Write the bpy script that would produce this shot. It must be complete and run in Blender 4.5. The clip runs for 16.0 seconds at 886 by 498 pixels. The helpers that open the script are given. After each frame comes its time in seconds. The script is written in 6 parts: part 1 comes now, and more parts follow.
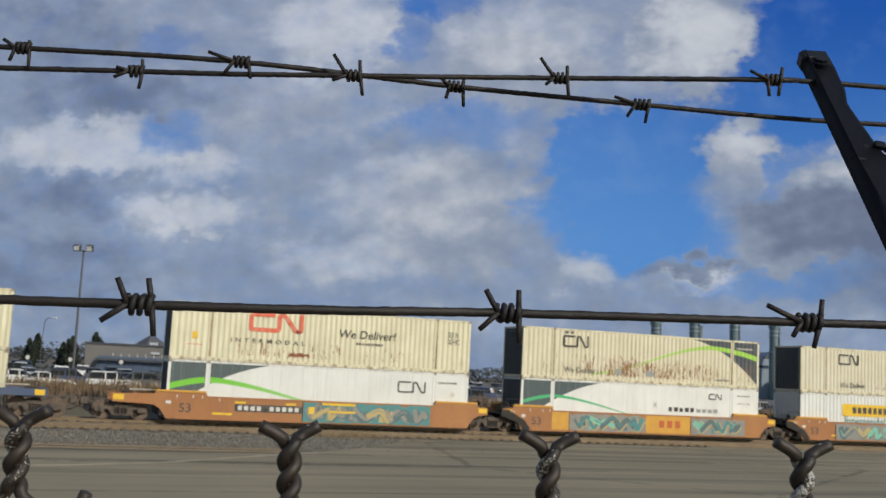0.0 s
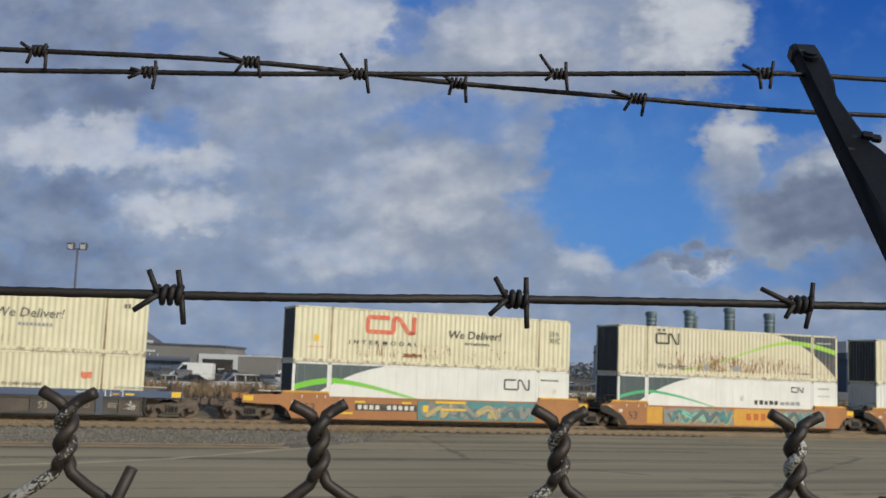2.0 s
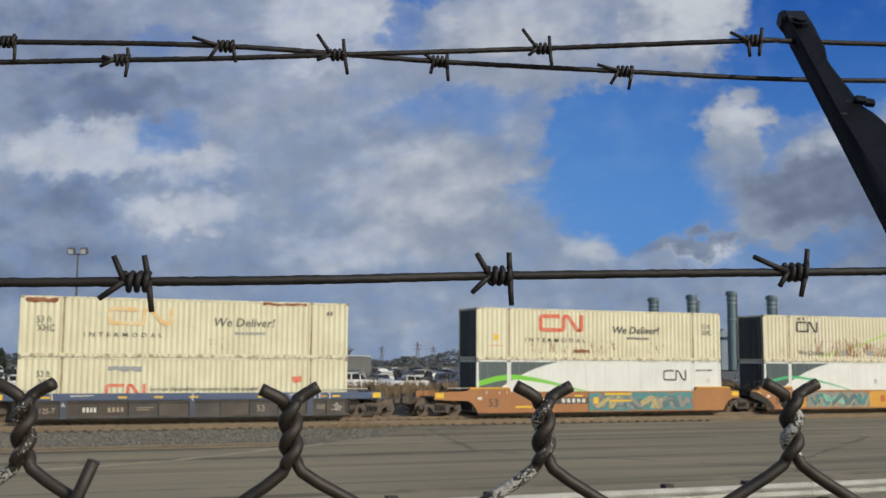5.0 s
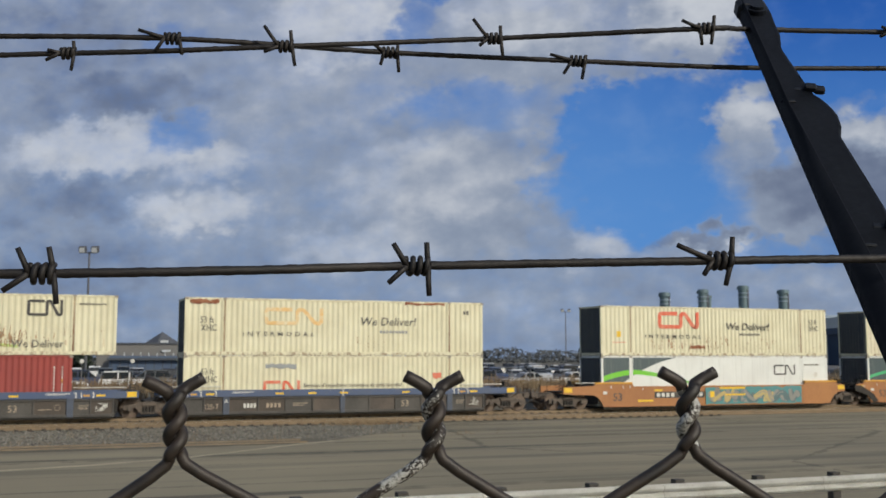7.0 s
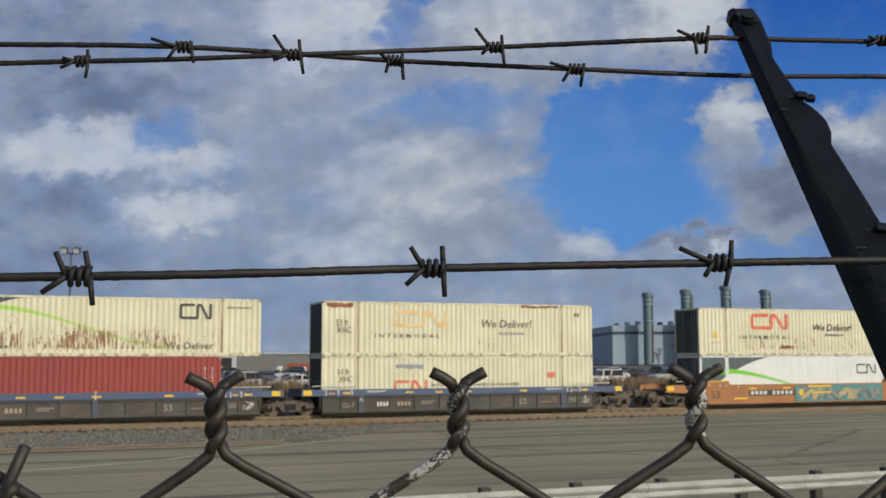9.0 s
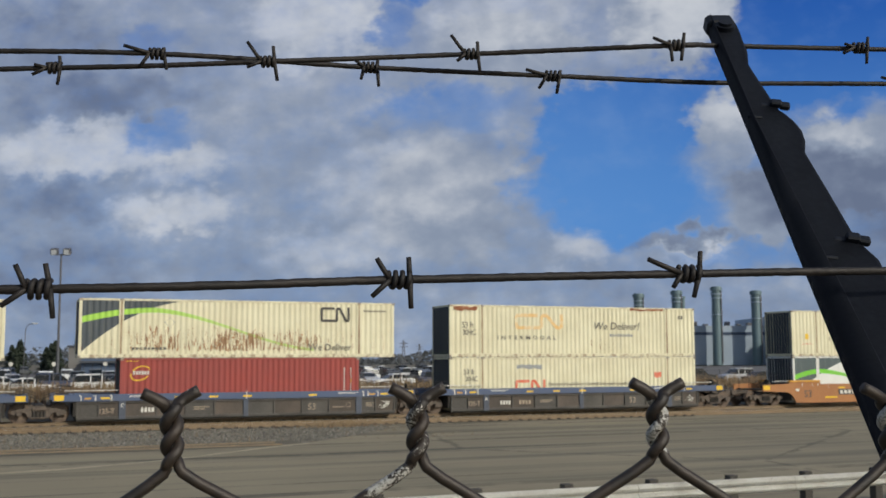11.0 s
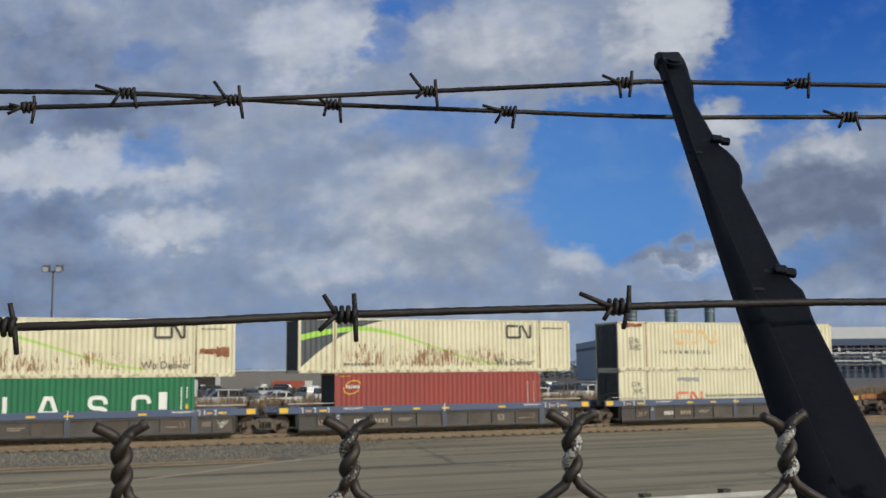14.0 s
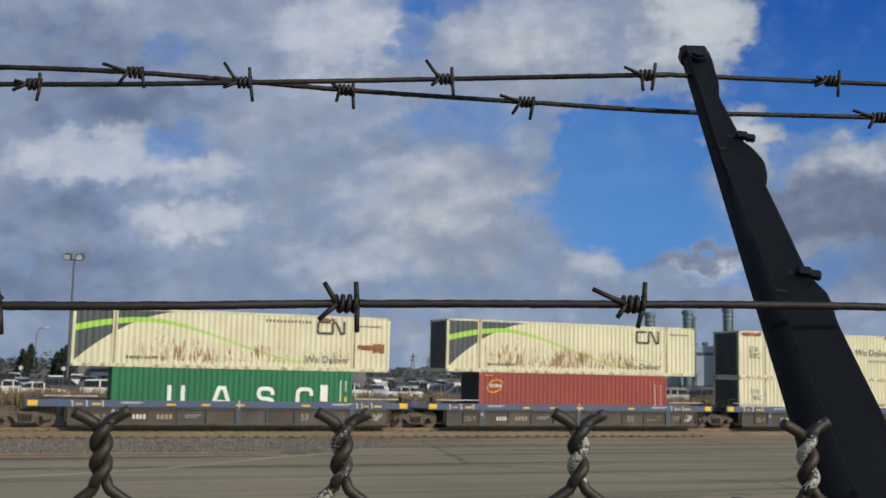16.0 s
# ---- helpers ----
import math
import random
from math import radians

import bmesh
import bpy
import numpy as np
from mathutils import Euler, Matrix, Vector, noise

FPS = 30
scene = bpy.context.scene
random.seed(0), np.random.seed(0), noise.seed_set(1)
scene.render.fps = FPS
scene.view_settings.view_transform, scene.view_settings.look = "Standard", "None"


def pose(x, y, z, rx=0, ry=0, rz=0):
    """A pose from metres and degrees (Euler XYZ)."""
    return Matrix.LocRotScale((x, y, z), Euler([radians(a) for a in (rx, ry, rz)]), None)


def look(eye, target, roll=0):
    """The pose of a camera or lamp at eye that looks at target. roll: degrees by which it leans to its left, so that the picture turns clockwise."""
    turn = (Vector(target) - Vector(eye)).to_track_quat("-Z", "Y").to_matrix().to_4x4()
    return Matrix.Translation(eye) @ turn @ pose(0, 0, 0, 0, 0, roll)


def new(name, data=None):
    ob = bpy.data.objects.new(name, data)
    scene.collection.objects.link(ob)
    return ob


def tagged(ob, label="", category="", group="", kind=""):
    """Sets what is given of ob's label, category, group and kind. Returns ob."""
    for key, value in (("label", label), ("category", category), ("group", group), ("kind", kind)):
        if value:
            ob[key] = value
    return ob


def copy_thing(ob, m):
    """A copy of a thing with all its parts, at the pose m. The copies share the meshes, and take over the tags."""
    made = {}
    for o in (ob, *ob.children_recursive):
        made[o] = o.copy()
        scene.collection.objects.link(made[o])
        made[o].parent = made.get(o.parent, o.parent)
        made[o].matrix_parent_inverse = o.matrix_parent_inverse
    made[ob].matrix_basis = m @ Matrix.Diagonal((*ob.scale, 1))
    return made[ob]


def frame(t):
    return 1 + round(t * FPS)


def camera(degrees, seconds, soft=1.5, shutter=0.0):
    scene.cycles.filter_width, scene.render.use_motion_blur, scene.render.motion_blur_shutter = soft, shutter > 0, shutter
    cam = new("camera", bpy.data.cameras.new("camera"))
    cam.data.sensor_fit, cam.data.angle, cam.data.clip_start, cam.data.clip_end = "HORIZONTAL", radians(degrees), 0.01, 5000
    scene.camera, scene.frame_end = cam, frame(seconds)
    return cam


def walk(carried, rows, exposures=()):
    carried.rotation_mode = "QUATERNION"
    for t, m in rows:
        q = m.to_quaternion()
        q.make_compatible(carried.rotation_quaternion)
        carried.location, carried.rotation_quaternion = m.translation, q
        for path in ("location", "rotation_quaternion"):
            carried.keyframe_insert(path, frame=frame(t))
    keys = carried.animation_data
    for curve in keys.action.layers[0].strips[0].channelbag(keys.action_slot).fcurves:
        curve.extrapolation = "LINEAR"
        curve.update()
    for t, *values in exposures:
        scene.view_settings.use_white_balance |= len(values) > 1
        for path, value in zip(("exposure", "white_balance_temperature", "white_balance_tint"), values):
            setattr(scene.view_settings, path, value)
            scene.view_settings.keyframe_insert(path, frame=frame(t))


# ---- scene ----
cam = camera(45.49, 16.0)
# seconds, eye, yaw, pitch, lean
PATH = [
    (0, -0.0258, 0.0211, 2.9053, 0.01, 6.80, 2.98),
    (0.5, -0.0251, 0.0280, 2.9031, -0.05, 6.74, 2.69),
    (1, -0.0245, 0.0204, 2.9029, -0.07, 6.62, 2.61),
    (1.5, -0.0272, 0.0031, 2.9021, -0.20, 6.62, 2.58),
    (2, -0.0324, -0.0011, 2.9010, -0.31, 6.47, 2.23),
    (2.5, -0.0309, -0.0033, 2.9006, -0.48, 6.29, 1.80),
    (3, -0.0287, -0.0009, 2.8995, -0.56, 6.19, 1.46),
    (3.5, -0.0296, 0.0088, 2.8970, -0.75, 6.15, 0.97),
    (4, -0.0365, 0.0115, 2.8967, -0.87, 6.14, 0.60),
    (6.5, 0.0086, 0.0208, 2.8964, 0.46, 5.93, 0.16),
    (7, 0.0122, 0.0205, 2.8949, 0.27, 5.88, 0.03),
    (7.5, 0.0103, 0.0168, 2.8944, 0.17, 5.86, 0.09),
    (8, 0.0087, 0.0110, 2.8937, 0.03, 5.91, 0.14),
    (8.5, -0.0004, 0.0001, 2.8934, -0.37, 5.90, -0.02),
    (11, 0.0097, 0.0024, 2.8983, -1.10, 5.96, -0.19),
    (11.5, 0.0142, 0.0083, 2.8970, -1.52, 5.91, -0.27),
    (12, 0.0119, 0.0022, 2.8977, -1.93, 6.01, -0.35),
    (12.5, 0.0062, -0.0119, 2.8982, -2.26, 6.12, -0.47),
    (13, 0.0070, -0.0244, 2.9005, -2.03, 6.23, -0.40),
    (13.5, 0.0234, -0.0207, 2.9018, -1.63, 6.39, -0.59),
    (14, 0.0306, -0.0275, 2.9044, -1.49, 6.76, -0.54),
    (14.5, 0.0272, -0.0329, 2.9075, -0.34, 6.74, 0.29),
    (15, 0.0277, -0.0295, 2.9068, -0.63, 6.79, 0.72),
    (15.5, 0.0288, -0.0150, 2.9040, 0.10, 6.70, 1.05),
    (16, 0.0360, -0.0068, 2.9027, -0.44, 6.71, 1.24),
]


def aim(x, y, z, yaw, pitch, lean):
    return pose(x, y, z, 90 + pitch, 0, yaw) @ pose(0, 0, 0, 0, 0, lean)


walk(cam, [(t, aim(*p)) for t, *p in PATH])
# a phone's shallow focus, held on the near wires
cam.data.dof.use_dof, cam.data.dof.focus_distance, cam.data.dof.aperture_fstop = True, 0.46, 64.0

# ---- world and sun ----
TO_SUN = Vector((0.62, -0.62, 0.50)).normalized()
world = bpy.data.worlds.new("sky")
scene.world = world
world.use_nodes = True
wn = world.node_tree.nodes
sky = wn.new("ShaderNodeTexSky")
sky.sky_type, sky.sun_disc = "NISHITA", False
sky.sun_elevation = math.asin(TO_SUN.z)
sky.sun_rotation = math.atan2(TO_SUN.x, TO_SUN.y)
world.node_tree.links.new(sky.outputs[0], wn["Background"].inputs[0])
wn["Background"].inputs[1].default_value = 0.10
sun = new("sun", bpy.data.lights.new("sun", "SUN"))
sun.data.energy, sun.data.angle, sun.data.color = 2.9, radians(0.5), (1.0, 0.945, 0.79)
sun.matrix_basis = look((60, -60, 80), Vector((60, -60, 80)) - TO_SUN)


# ---- node helpers ----
class Sock:
    """A node socket with arithmetic."""
    def __init__(self, tree, out):
        self.tree, self.out = tree, out

    def op(self, kind, *others, clamp=False):
        n = self.tree.nodes.new("ShaderNodeMath")
        n.operation, n.use_clamp = kind, clamp
        for i, v in enumerate((self, *others)):
            plug(self.tree, v, n.inputs[i])
        return Sock(self.tree, n.outputs[0])

    def __add__(self, o): return self.op("ADD", o)
    def __radd__(self, o): return self.op("ADD", o)
    def __sub__(self, o): return self.op("SUBTRACT", o)
    def __rsub__(self, o): return (self * -1.0) + o
    def __mul__(self, o): return self.op("MULTIPLY", o)
    def __rmul__(self, o): return self.op("MULTIPLY", o)
    def __truediv__(self, o): return self.op("DIVIDE", o)

    def step(self, a, b):
        """Smooth rise from 0 at a to 1 at b."""
        n = self.tree.nodes.new("ShaderNodeMapRange")
        n.interpolation_type = "SMOOTHSTEP"
        flip = a > b
        lo, hi = (b, a) if flip else (a, b)
        plug(self.tree, self, n.inputs["Value"])
        n.inputs["From Min"].default_value, n.inputs["From Max"].default_value = lo, hi
        n.inputs["To Min"].default_value, n.inputs["To Max"].default_value = (1, 0) if flip else (0, 1)
        return Sock(self.tree, n.outputs[0])


def plug(tree, v, socket):
    if isinstance(v, Sock):
        tree.links.new(v.out, socket)
    elif isinstance(v, (tuple, list)):
        socket.default_value = (*v, 1.0) if len(socket.default_value) == 4 and len(v) == 3 else v
    else:
        socket.default_value = v


def mix(tree, fac, a, b):
    n = tree.nodes.new("ShaderNodeMix")
    n.data_type = "RGBA"
    plug(tree, fac, n.inputs[0])
    plug(tree, a, n.inputs[6])
    plug(tree, b, n.inputs[7])
    return Sock(tree, n.outputs[2])


def coords(tree, stretch=(1, 1, 1), shift=(0, 0, 0), kind="Object"):
    tc = tree.nodes.new("ShaderNodeTexCoord")
    mp = tree.nodes.new("ShaderNodeMapping")
    mp.inputs["Scale"].default_value, mp.inputs["Location"].default_value = stretch, shift
    tree.links.new(tc.outputs[kind], mp.inputs[0])
    return Sock(tree, mp.outputs[0])


def noisy(tree, vec, scale, detail=4, rough=0.55):
    n = tree.nodes.new("ShaderNodeTexNoise")
    plug(tree, vec, n.inputs["Vector"])
    n.inputs["Scale"].default_value, n.inputs["Detail"].default_value, n.inputs["Roughness"].default_value = scale, detail, rough
    return Sock(tree, n.outputs[0])


def axes(tree, vec):
    n = tree.nodes.new("ShaderNodeSeparateXYZ")
    plug(tree, vec, n.inputs[0])
    return [Sock(tree, o) for o in n.outputs]


def blank(name):
    m = bpy.data.materials.new(name)
    m.use_nodes = True
    t = m.node_tree
    return m, t, t.nodes["Principled BSDF"]


def bumped(tree, bsdf, height, strength, distance):
    b = tree.nodes.new("ShaderNodeBump")
    b.inputs["Strength"].default_value, b.inputs["Distance"].default_value = strength, distance
    plug(tree, height, b.inputs["Height"])
    tree.links.new(b.outputs[0], bsdf.inputs["Normal"])


def worn(name, colour, second=None, rough=0.6, metal=0.0, scale=3.0, fine=40.0, amount=0.5, bump=0.3, depth=0.002,
         stretch=(1, 1, 1), rust=0.0, vary=0.0):
    """A surface whose colour drifts at two scales, with fine relief and, if wanted, rust spots."""
    m, t, p = blank(name)
    v = coords(t, stretch)
    big, small = noisy(t, v, scale), noisy(t, v, fine, 5, 0.65)
    second = second or tuple(c * 0.6 for c in colour)
    col = mix(t, ((big * 0.65 + small * 0.35).step(0.35, 0.68)) * amount, colour, second)
    if rust:
        spots = (noisy(t, v, scale * 2.3, 6, 0.7) * 0.7 + small * 0.3).step(0.66 - rust * 0.3, 0.74 - rust * 0.3)
        col = mix(t, spots * 0.85, col, mix(t, small, (0.10, 0.035, 0.015), (0.22, 0.09, 0.035)))
    if vary:
        info = t.nodes.new("ShaderNodeObjectInfo")
        r = Sock(t, info.outputs["Random"])
        col = mix(t, r * vary, col, tuple(c * 0.4 for c in colour))
    plug(t, col, p.inputs["Base Color"])
    plug(t, small * 0.25 + (rough - 0.12), p.inputs["Roughness"])
    p.inputs["Metallic"].default_value = metal
    if bump:
        bumped(t, p, small + big * 0.5, bump, depth)
    return m


# ---- mesh helpers ----
def part(name, bm, material, parent=None, label="", smooth=False):
    me = bpy.data.meshes.new(name)
    bmesh.ops.recalc_face_normals(bm, faces=bm.faces)
    if smooth:
        for f in bm.faces:
            f.smooth = True
    bm.to_mesh(me)
    bm.free()
    for m in (material if isinstance(material, (list, tuple)) else [material]):
        me.materials.append(m)
    ob = new(name, me)
    ob.parent = parent
    if label:
        tagged(ob, label)
    return ob


def thing(name, label, category, m=None, group="", kind=""):
    ob = new(name)
    ob.empty_display_size = 0.2
    tagged(ob, label, category, group, kind)
    if m is not None:
        ob.matrix_basis = m
    return ob


def box(bm, x0, x1, y0, y1, z0, z1, bevel=0.0):
    r = bmesh.ops.create_cube(bm, size=1.0, matrix=Matrix.LocRotScale(
        ((x0 + x1) / 2, (y0 + y1) / 2, (z0 + z1) / 2), None, (abs(x1 - x0), abs(y1 - y0), abs(z1 - z0))))
    if bevel:
        edges = list({e for v in r["verts"] for e in v.link_edges})
        bmesh.ops.bevel(bm, geom=edges, offset=bevel, segments=1, affect="EDGES")
    return bm


def boxed(*a, **k):
    return box(bmesh.new(), *a, **k)


def cyl(bm, centre, r, depth, axis="z", n=20, r2=None, bevel=0.0):
    turn = {"z": Matrix(), "y": Matrix.Rotation(radians(90), 4, "X"), "x": Matrix.Rotation(radians(90), 4, "Y")}[axis]
    res = bmesh.ops.create_cone(bm, cap_ends=True, segments=n, radius1=r, radius2=r if r2 is None else r2, depth=depth,
                                matrix=Matrix.Translation(centre) @ turn)
    if bevel:
        rim = [e for e in {e for v in res["verts"] for e in v.link_edges} if any(len(f.verts) > 4 for f in e.link_faces)]
        bmesh.ops.bevel(bm, geom=rim, offset=bevel, segments=2, affect="EDGES")
    return bm


def tube(bm, points, r, n=8, taper=1.0):
    """A round wire through points."""
    pts = [Vector(p) for p in points]
    rings, side = [], None
    for i, p in enumerate(pts):
        way = (pts[min(i + 1, len(pts) - 1)] - pts[max(i - 1, 0)]).normalized()
        if side is None:
            side = way.orthogonal().normalized()
        side = (side - way * side.dot(way)).normalized()
        other = way.cross(side)
        k = r * (1 + (taper - 1) * i / max(len(pts) - 1, 1))
        rings.append([bm.verts.new(p + k * (side * math.cos(a) + other * math.sin(a)))
                      for a in (2 * math.pi * j / n for j in range(n))])
    for a, b in zip(rings, rings[1:]):
        for j in range(n):
            bm.faces.new((a[j], a[(j + 1) % n], b[(j + 1) % n], b[j]))
    bm.faces.new(list(reversed(rings[0])))
    bm.faces.new(rings[-1])
    return bm


def prism(bm, outline, y0, y1):
    """An outline in x, z pulled from y0 to y1."""
    a = [bm.verts.new((x, y0, z)) for x, z in outline]
    b = [bm.verts.new((x, y1, z)) for x, z in outline]
    n = len(outline)
    bm.faces.new(a)
    bm.faces.new(list(reversed(b)))
    for i in range(n):
        bm.faces.new((a[i], a[(i + 1) % n], b[(i + 1) % n], b[i]))
    return bm


def ribbon(bm, points, t, y0, y1):
    """A flat band of width t along points in x, z, pulled from y0 to y1."""
    pts = [Vector((x, z)) for x, z in points]
    rows = []
    for i, p in enumerate(pts):
        a = (p - pts[i - 1]).normalized() if i else (pts[1] - p).normalized()
        b = (pts[i + 1] - p).normalized() if i < len(pts) - 1 else a
        n = (Vector((-a.y, a.x)) + Vector((-b.y, b.x)))
        n = n.normalized() if n.length > 1e-4 else Vector((-a.y, a.x))
        n *= t / 2 / max(0.45, n.dot(Vector((-a.y, a.x))))
        rows.append([bm.verts.new((q.x, y, q.y)) for q, y in ((p + n, y0), (p - n, y0), (p - n, y1), (p + n, y1))])
    for p, q in zip(rows, rows[1:]):
        for k in range(4):
            bm.faces.new((p[k], p[(k + 1) % 4], q[(k + 1) % 4], q[k]))
    bm.faces.new(list(reversed(rows[0])))
    bm.faces.new(rows[-1])
    return bm


def lettering(name, text, size, material, parent, m, label="", shear=0.0, width=1.0, depth=0.002, spacing=1.0):
    """Text in the built-in font, as a mesh, standing in the x-z plane of m and read from -y."""
    cu = bpy.data.curves.new(name, "FONT")
    cu.body, cu.size, cu.shear, cu.extrude = text, size, shear, depth
    cu.resolution_u, cu.offset, cu.space_character = 2, size * 0.009, spacing
    tmp = new(name, cu)
    me = bpy.data.meshes.new_from_object(tmp.evaluated_get(bpy.context.evaluated_depsgraph_get()))
    bpy.data.objects.remove(tmp)
    me.transform(Matrix.Rotation(radians(90), 4, "X") @ Matrix.Diagonal((width, 1, 1, 1)))
    bm = bmesh.new()
    bm.from_mesh(me)
    bpy.data.meshes.remove(me)
    # pieces of one letter (a stem and its dot) overlap in x
    left_over, pieces = set(bm.verts), []
    while left_over:
        todo = [left_over.pop()]
        piece = []
        while todo:
            v = todo.pop()
            piece.append(v)
            for e in v.link_edges:
                w = e.other_vert(v)
                if w in left_over:
                    left_over.remove(w)
                    todo.append(w)
        pieces.append((min(v.co.x for v in piece), max(v.co.x for v in piece), piece))
    pieces.sort(key=lambda q: q[0])
    letters = []
    for a, b, piece in pieces:
        if letters and a < letters[-1][0] - 0.35 * (b - a):
            letters[-1][1].update(piece)
            letters[-1][0] = max(letters[-1][0], b)
        else:
            letters.append([b, set(piece)])
    for _, verts in letters:
        one, twin = bmesh.new(), {}
        for v in verts:
            twin[v] = one.verts.new(v.co)
        for f in bm.faces:
            if f.verts[0] in verts:
                one.faces.new([twin[v] for v in f.verts])
        ob = part(name, one, material, parent, label)
        ob.matrix_basis = m
    bm.free()


def smoothed(points, steps=6):
    """Points on a smooth curve through the points given."""
    p = [Vector(q) for q in points]
    p = [p[0] * 2 - p[1]] + p + [p[-1] * 2 - p[-2]]
    out = []
    for i in range(1, len(p) - 2):
        for k in range(steps):
            t = k / steps
            a, b, c, d = p[i - 1], p[i], p[i + 1], p[i + 2]
            out.append(0.5 * (2 * b + (c - a) * t + (2 * a - 5 * b + 4 * c - d) * t * t + (3 * b - a - 3 * c + d) * t ** 3))
    return out + [p[-2]]

# ---- clouds: a far backdrop ----
def cloud_material():
    m, t, p = blank("cloudy_sky")
    t.nodes.remove(p)
    x, y, z = axes(t, coords(t))
    u, v = x / (z * -1.0) * 18.7 + 7.84, 4.41 - y / (z * -1.0) * 18.7
    flat = t.nodes.new("ShaderNodeCombineXYZ")
    plug(t, u, flat.inputs[0])
    plug(t, v * 1.35, flat.inputs[1])
    flat = Sock(t, flat.outputs[0])

    def moved(du, dv):
        c = t.nodes.new("ShaderNodeVectorMath")
        plug(t, flat, c.inputs[0])
        c.inputs[1].default_value = (du, dv, 0.0)
        return Sock(t, c.outputs[0])

    def at(du, dv, scale, detail=6):
        return noisy(t, moved(du, dv), scale, detail, 0.52)

    def billow(du, dv, scale):
        """Rounded heaps, high in their middles."""
        warp = t.nodes.new("ShaderNodeVectorMath")
        drift = t.nodes.new("ShaderNodeTexNoise")
        plug(t, moved(du, dv), drift.inputs["Vector"])
        drift.inputs["Scale"].default_value, drift.inputs["Detail"].default_value = 0.9, 5
        plug(t, moved(du, dv), warp.inputs[0])
        t.links.new(drift.outputs["Color"], warp.inputs[1])
        n = t.nodes.new("ShaderNodeTexVoronoi")
        n.feature, n.normalize = "SMOOTH_F1", True
        plug(t, Sock(t, warp.outputs[0]), n.inputs["Vector"])
        n.inputs["Scale"].default_value, n.inputs["Detail"].default_value = scale, 3.0
        n.inputs["Roughness"].default_value, n.inputs["Smoothness"].default_value = 0.5, 0.7
        return 1.0 - Sock(t, n.outputs["Distance"]) * 2.0
    big, mid, fine = at(0, 0, 0.5), at(0, 0, 1.3, 8), at(5, 3, 3.6, 7)
    heap = billow(0, 0, 0.8)
    relief = (at(0, 0, 0.8, 8) - at(0.20, -0.34, 0.8, 8)) * 1.35 + (heap - billow(0.16, -0.26, 0.8)) * 0.42
    wu = u + (big - 0.5) * 0.9 + (mid - 0.5) * 1.3 + (fine - 0.5) * 0.5
    wv = v + (at(9, 2, 0.6) - 0.5) * 0.8 + (at(3, 7, 1.4, 8) - 0.5) * 1.0 + (fine - 0.5) * 0.4

    def blobs(rows):
        total = None
        for bu, bv, ru, rv, k in rows:
            p, q = (wu - bu) / ru, (wv - bv) / rv
            g = (p * p + q * q).step(1.0, 0.0) * k
            total = g if total is None else total + g
        return total
    gaps = blobs(GAPS) + (mid - 0.5) * 0.8 + (fine - 0.5) * 0.45 - (heap - 0.5) * 0.25
    blue = gaps.step(-0.32, 1.15)
    light = blobs(BRIGHT) + relief + (heap - 0.5) * 0.25 + (mid - 0.5) * 0.6 + (big - 0.5) * 0.5
    grey = mix(t, v.step(0.5, 6.4), (0.270, 0.320, 0.420), (0.250, 0.305, 0.405))
    cloud = mix(t, light.step(-0.15, 1.0), grey, (0.56, 0.590, 0.640))
    cloud = mix(t, light.step(0.05, -1.0), cloud, (0.135, 0.172, 0.262))
    clear = mix(t, v.step(-0.3, 5.0), (0.016, 0.090, 0.38), (0.085, 0.245, 0.58))
    clear = mix(t, u.step(14.0, 9.0) * 0.30, clear, (0.14, 0.32, 0.66))
    clear = mix(t, (mid * 0.6 + big * 0.4).step(0.46, 0.72) * 0.22, clear, (0.22, 0.34, 0.58))
    e = t.nodes.new("ShaderNodeEmission")
    plug(t, mix(t, blue, cloud, clear), e.inputs[0])
    t.links.new(e.outputs[0], t.nodes["Material Output"].inputs[0])
    return m


# hundredths of the picture's width, at the clip's start: place, reach, strength
GAPS = [(15.2, 0.7, 2.3, 2.4, 2.2), (13.9, 1.7, 1.5, 0.9, 1.2), (11.6, 2.35, 2.4, 0.8, 1.2), (10.9, 3.3, 1.9, 1.6, 1.4), (11.7, 4.2, 2.1, 0.9, 0.9),
        (3.2, 2.35, 0.9, 0.40, 0.55), (8.2, 2.15, 1.8, 0.6, 0.50), (7.35, 0.45, 0.45, 1.0, 0.55), (7.9, 0.1, 0.8, 0.45, 0.7), (15.4, 2.0, 1.0, 0.6, 0.9),
        (3.0, 0.7, 0.7, 0.45, 0.40), (13.6, 5.0, 2.0, 0.40, 0.45), (13.9, 2.9, 0.5, 0.9, 0.6), (12.3, 0.8, 1.2, 1.0, -1.1), (12.95, 2.65, 0.8, 0.6, -1.3),
        (15.0, 3.6, 1.5, 1.0, -1.4), (9.3, 1.2, 1.6, 0.7, -0.6), (14.2, 4.2, 1.6, 0.7, -1.0), (8.0, 3.9, 1.5, 1.2, -0.6), (12.2, 4.75, 1.3, 0.25, -0.8)]
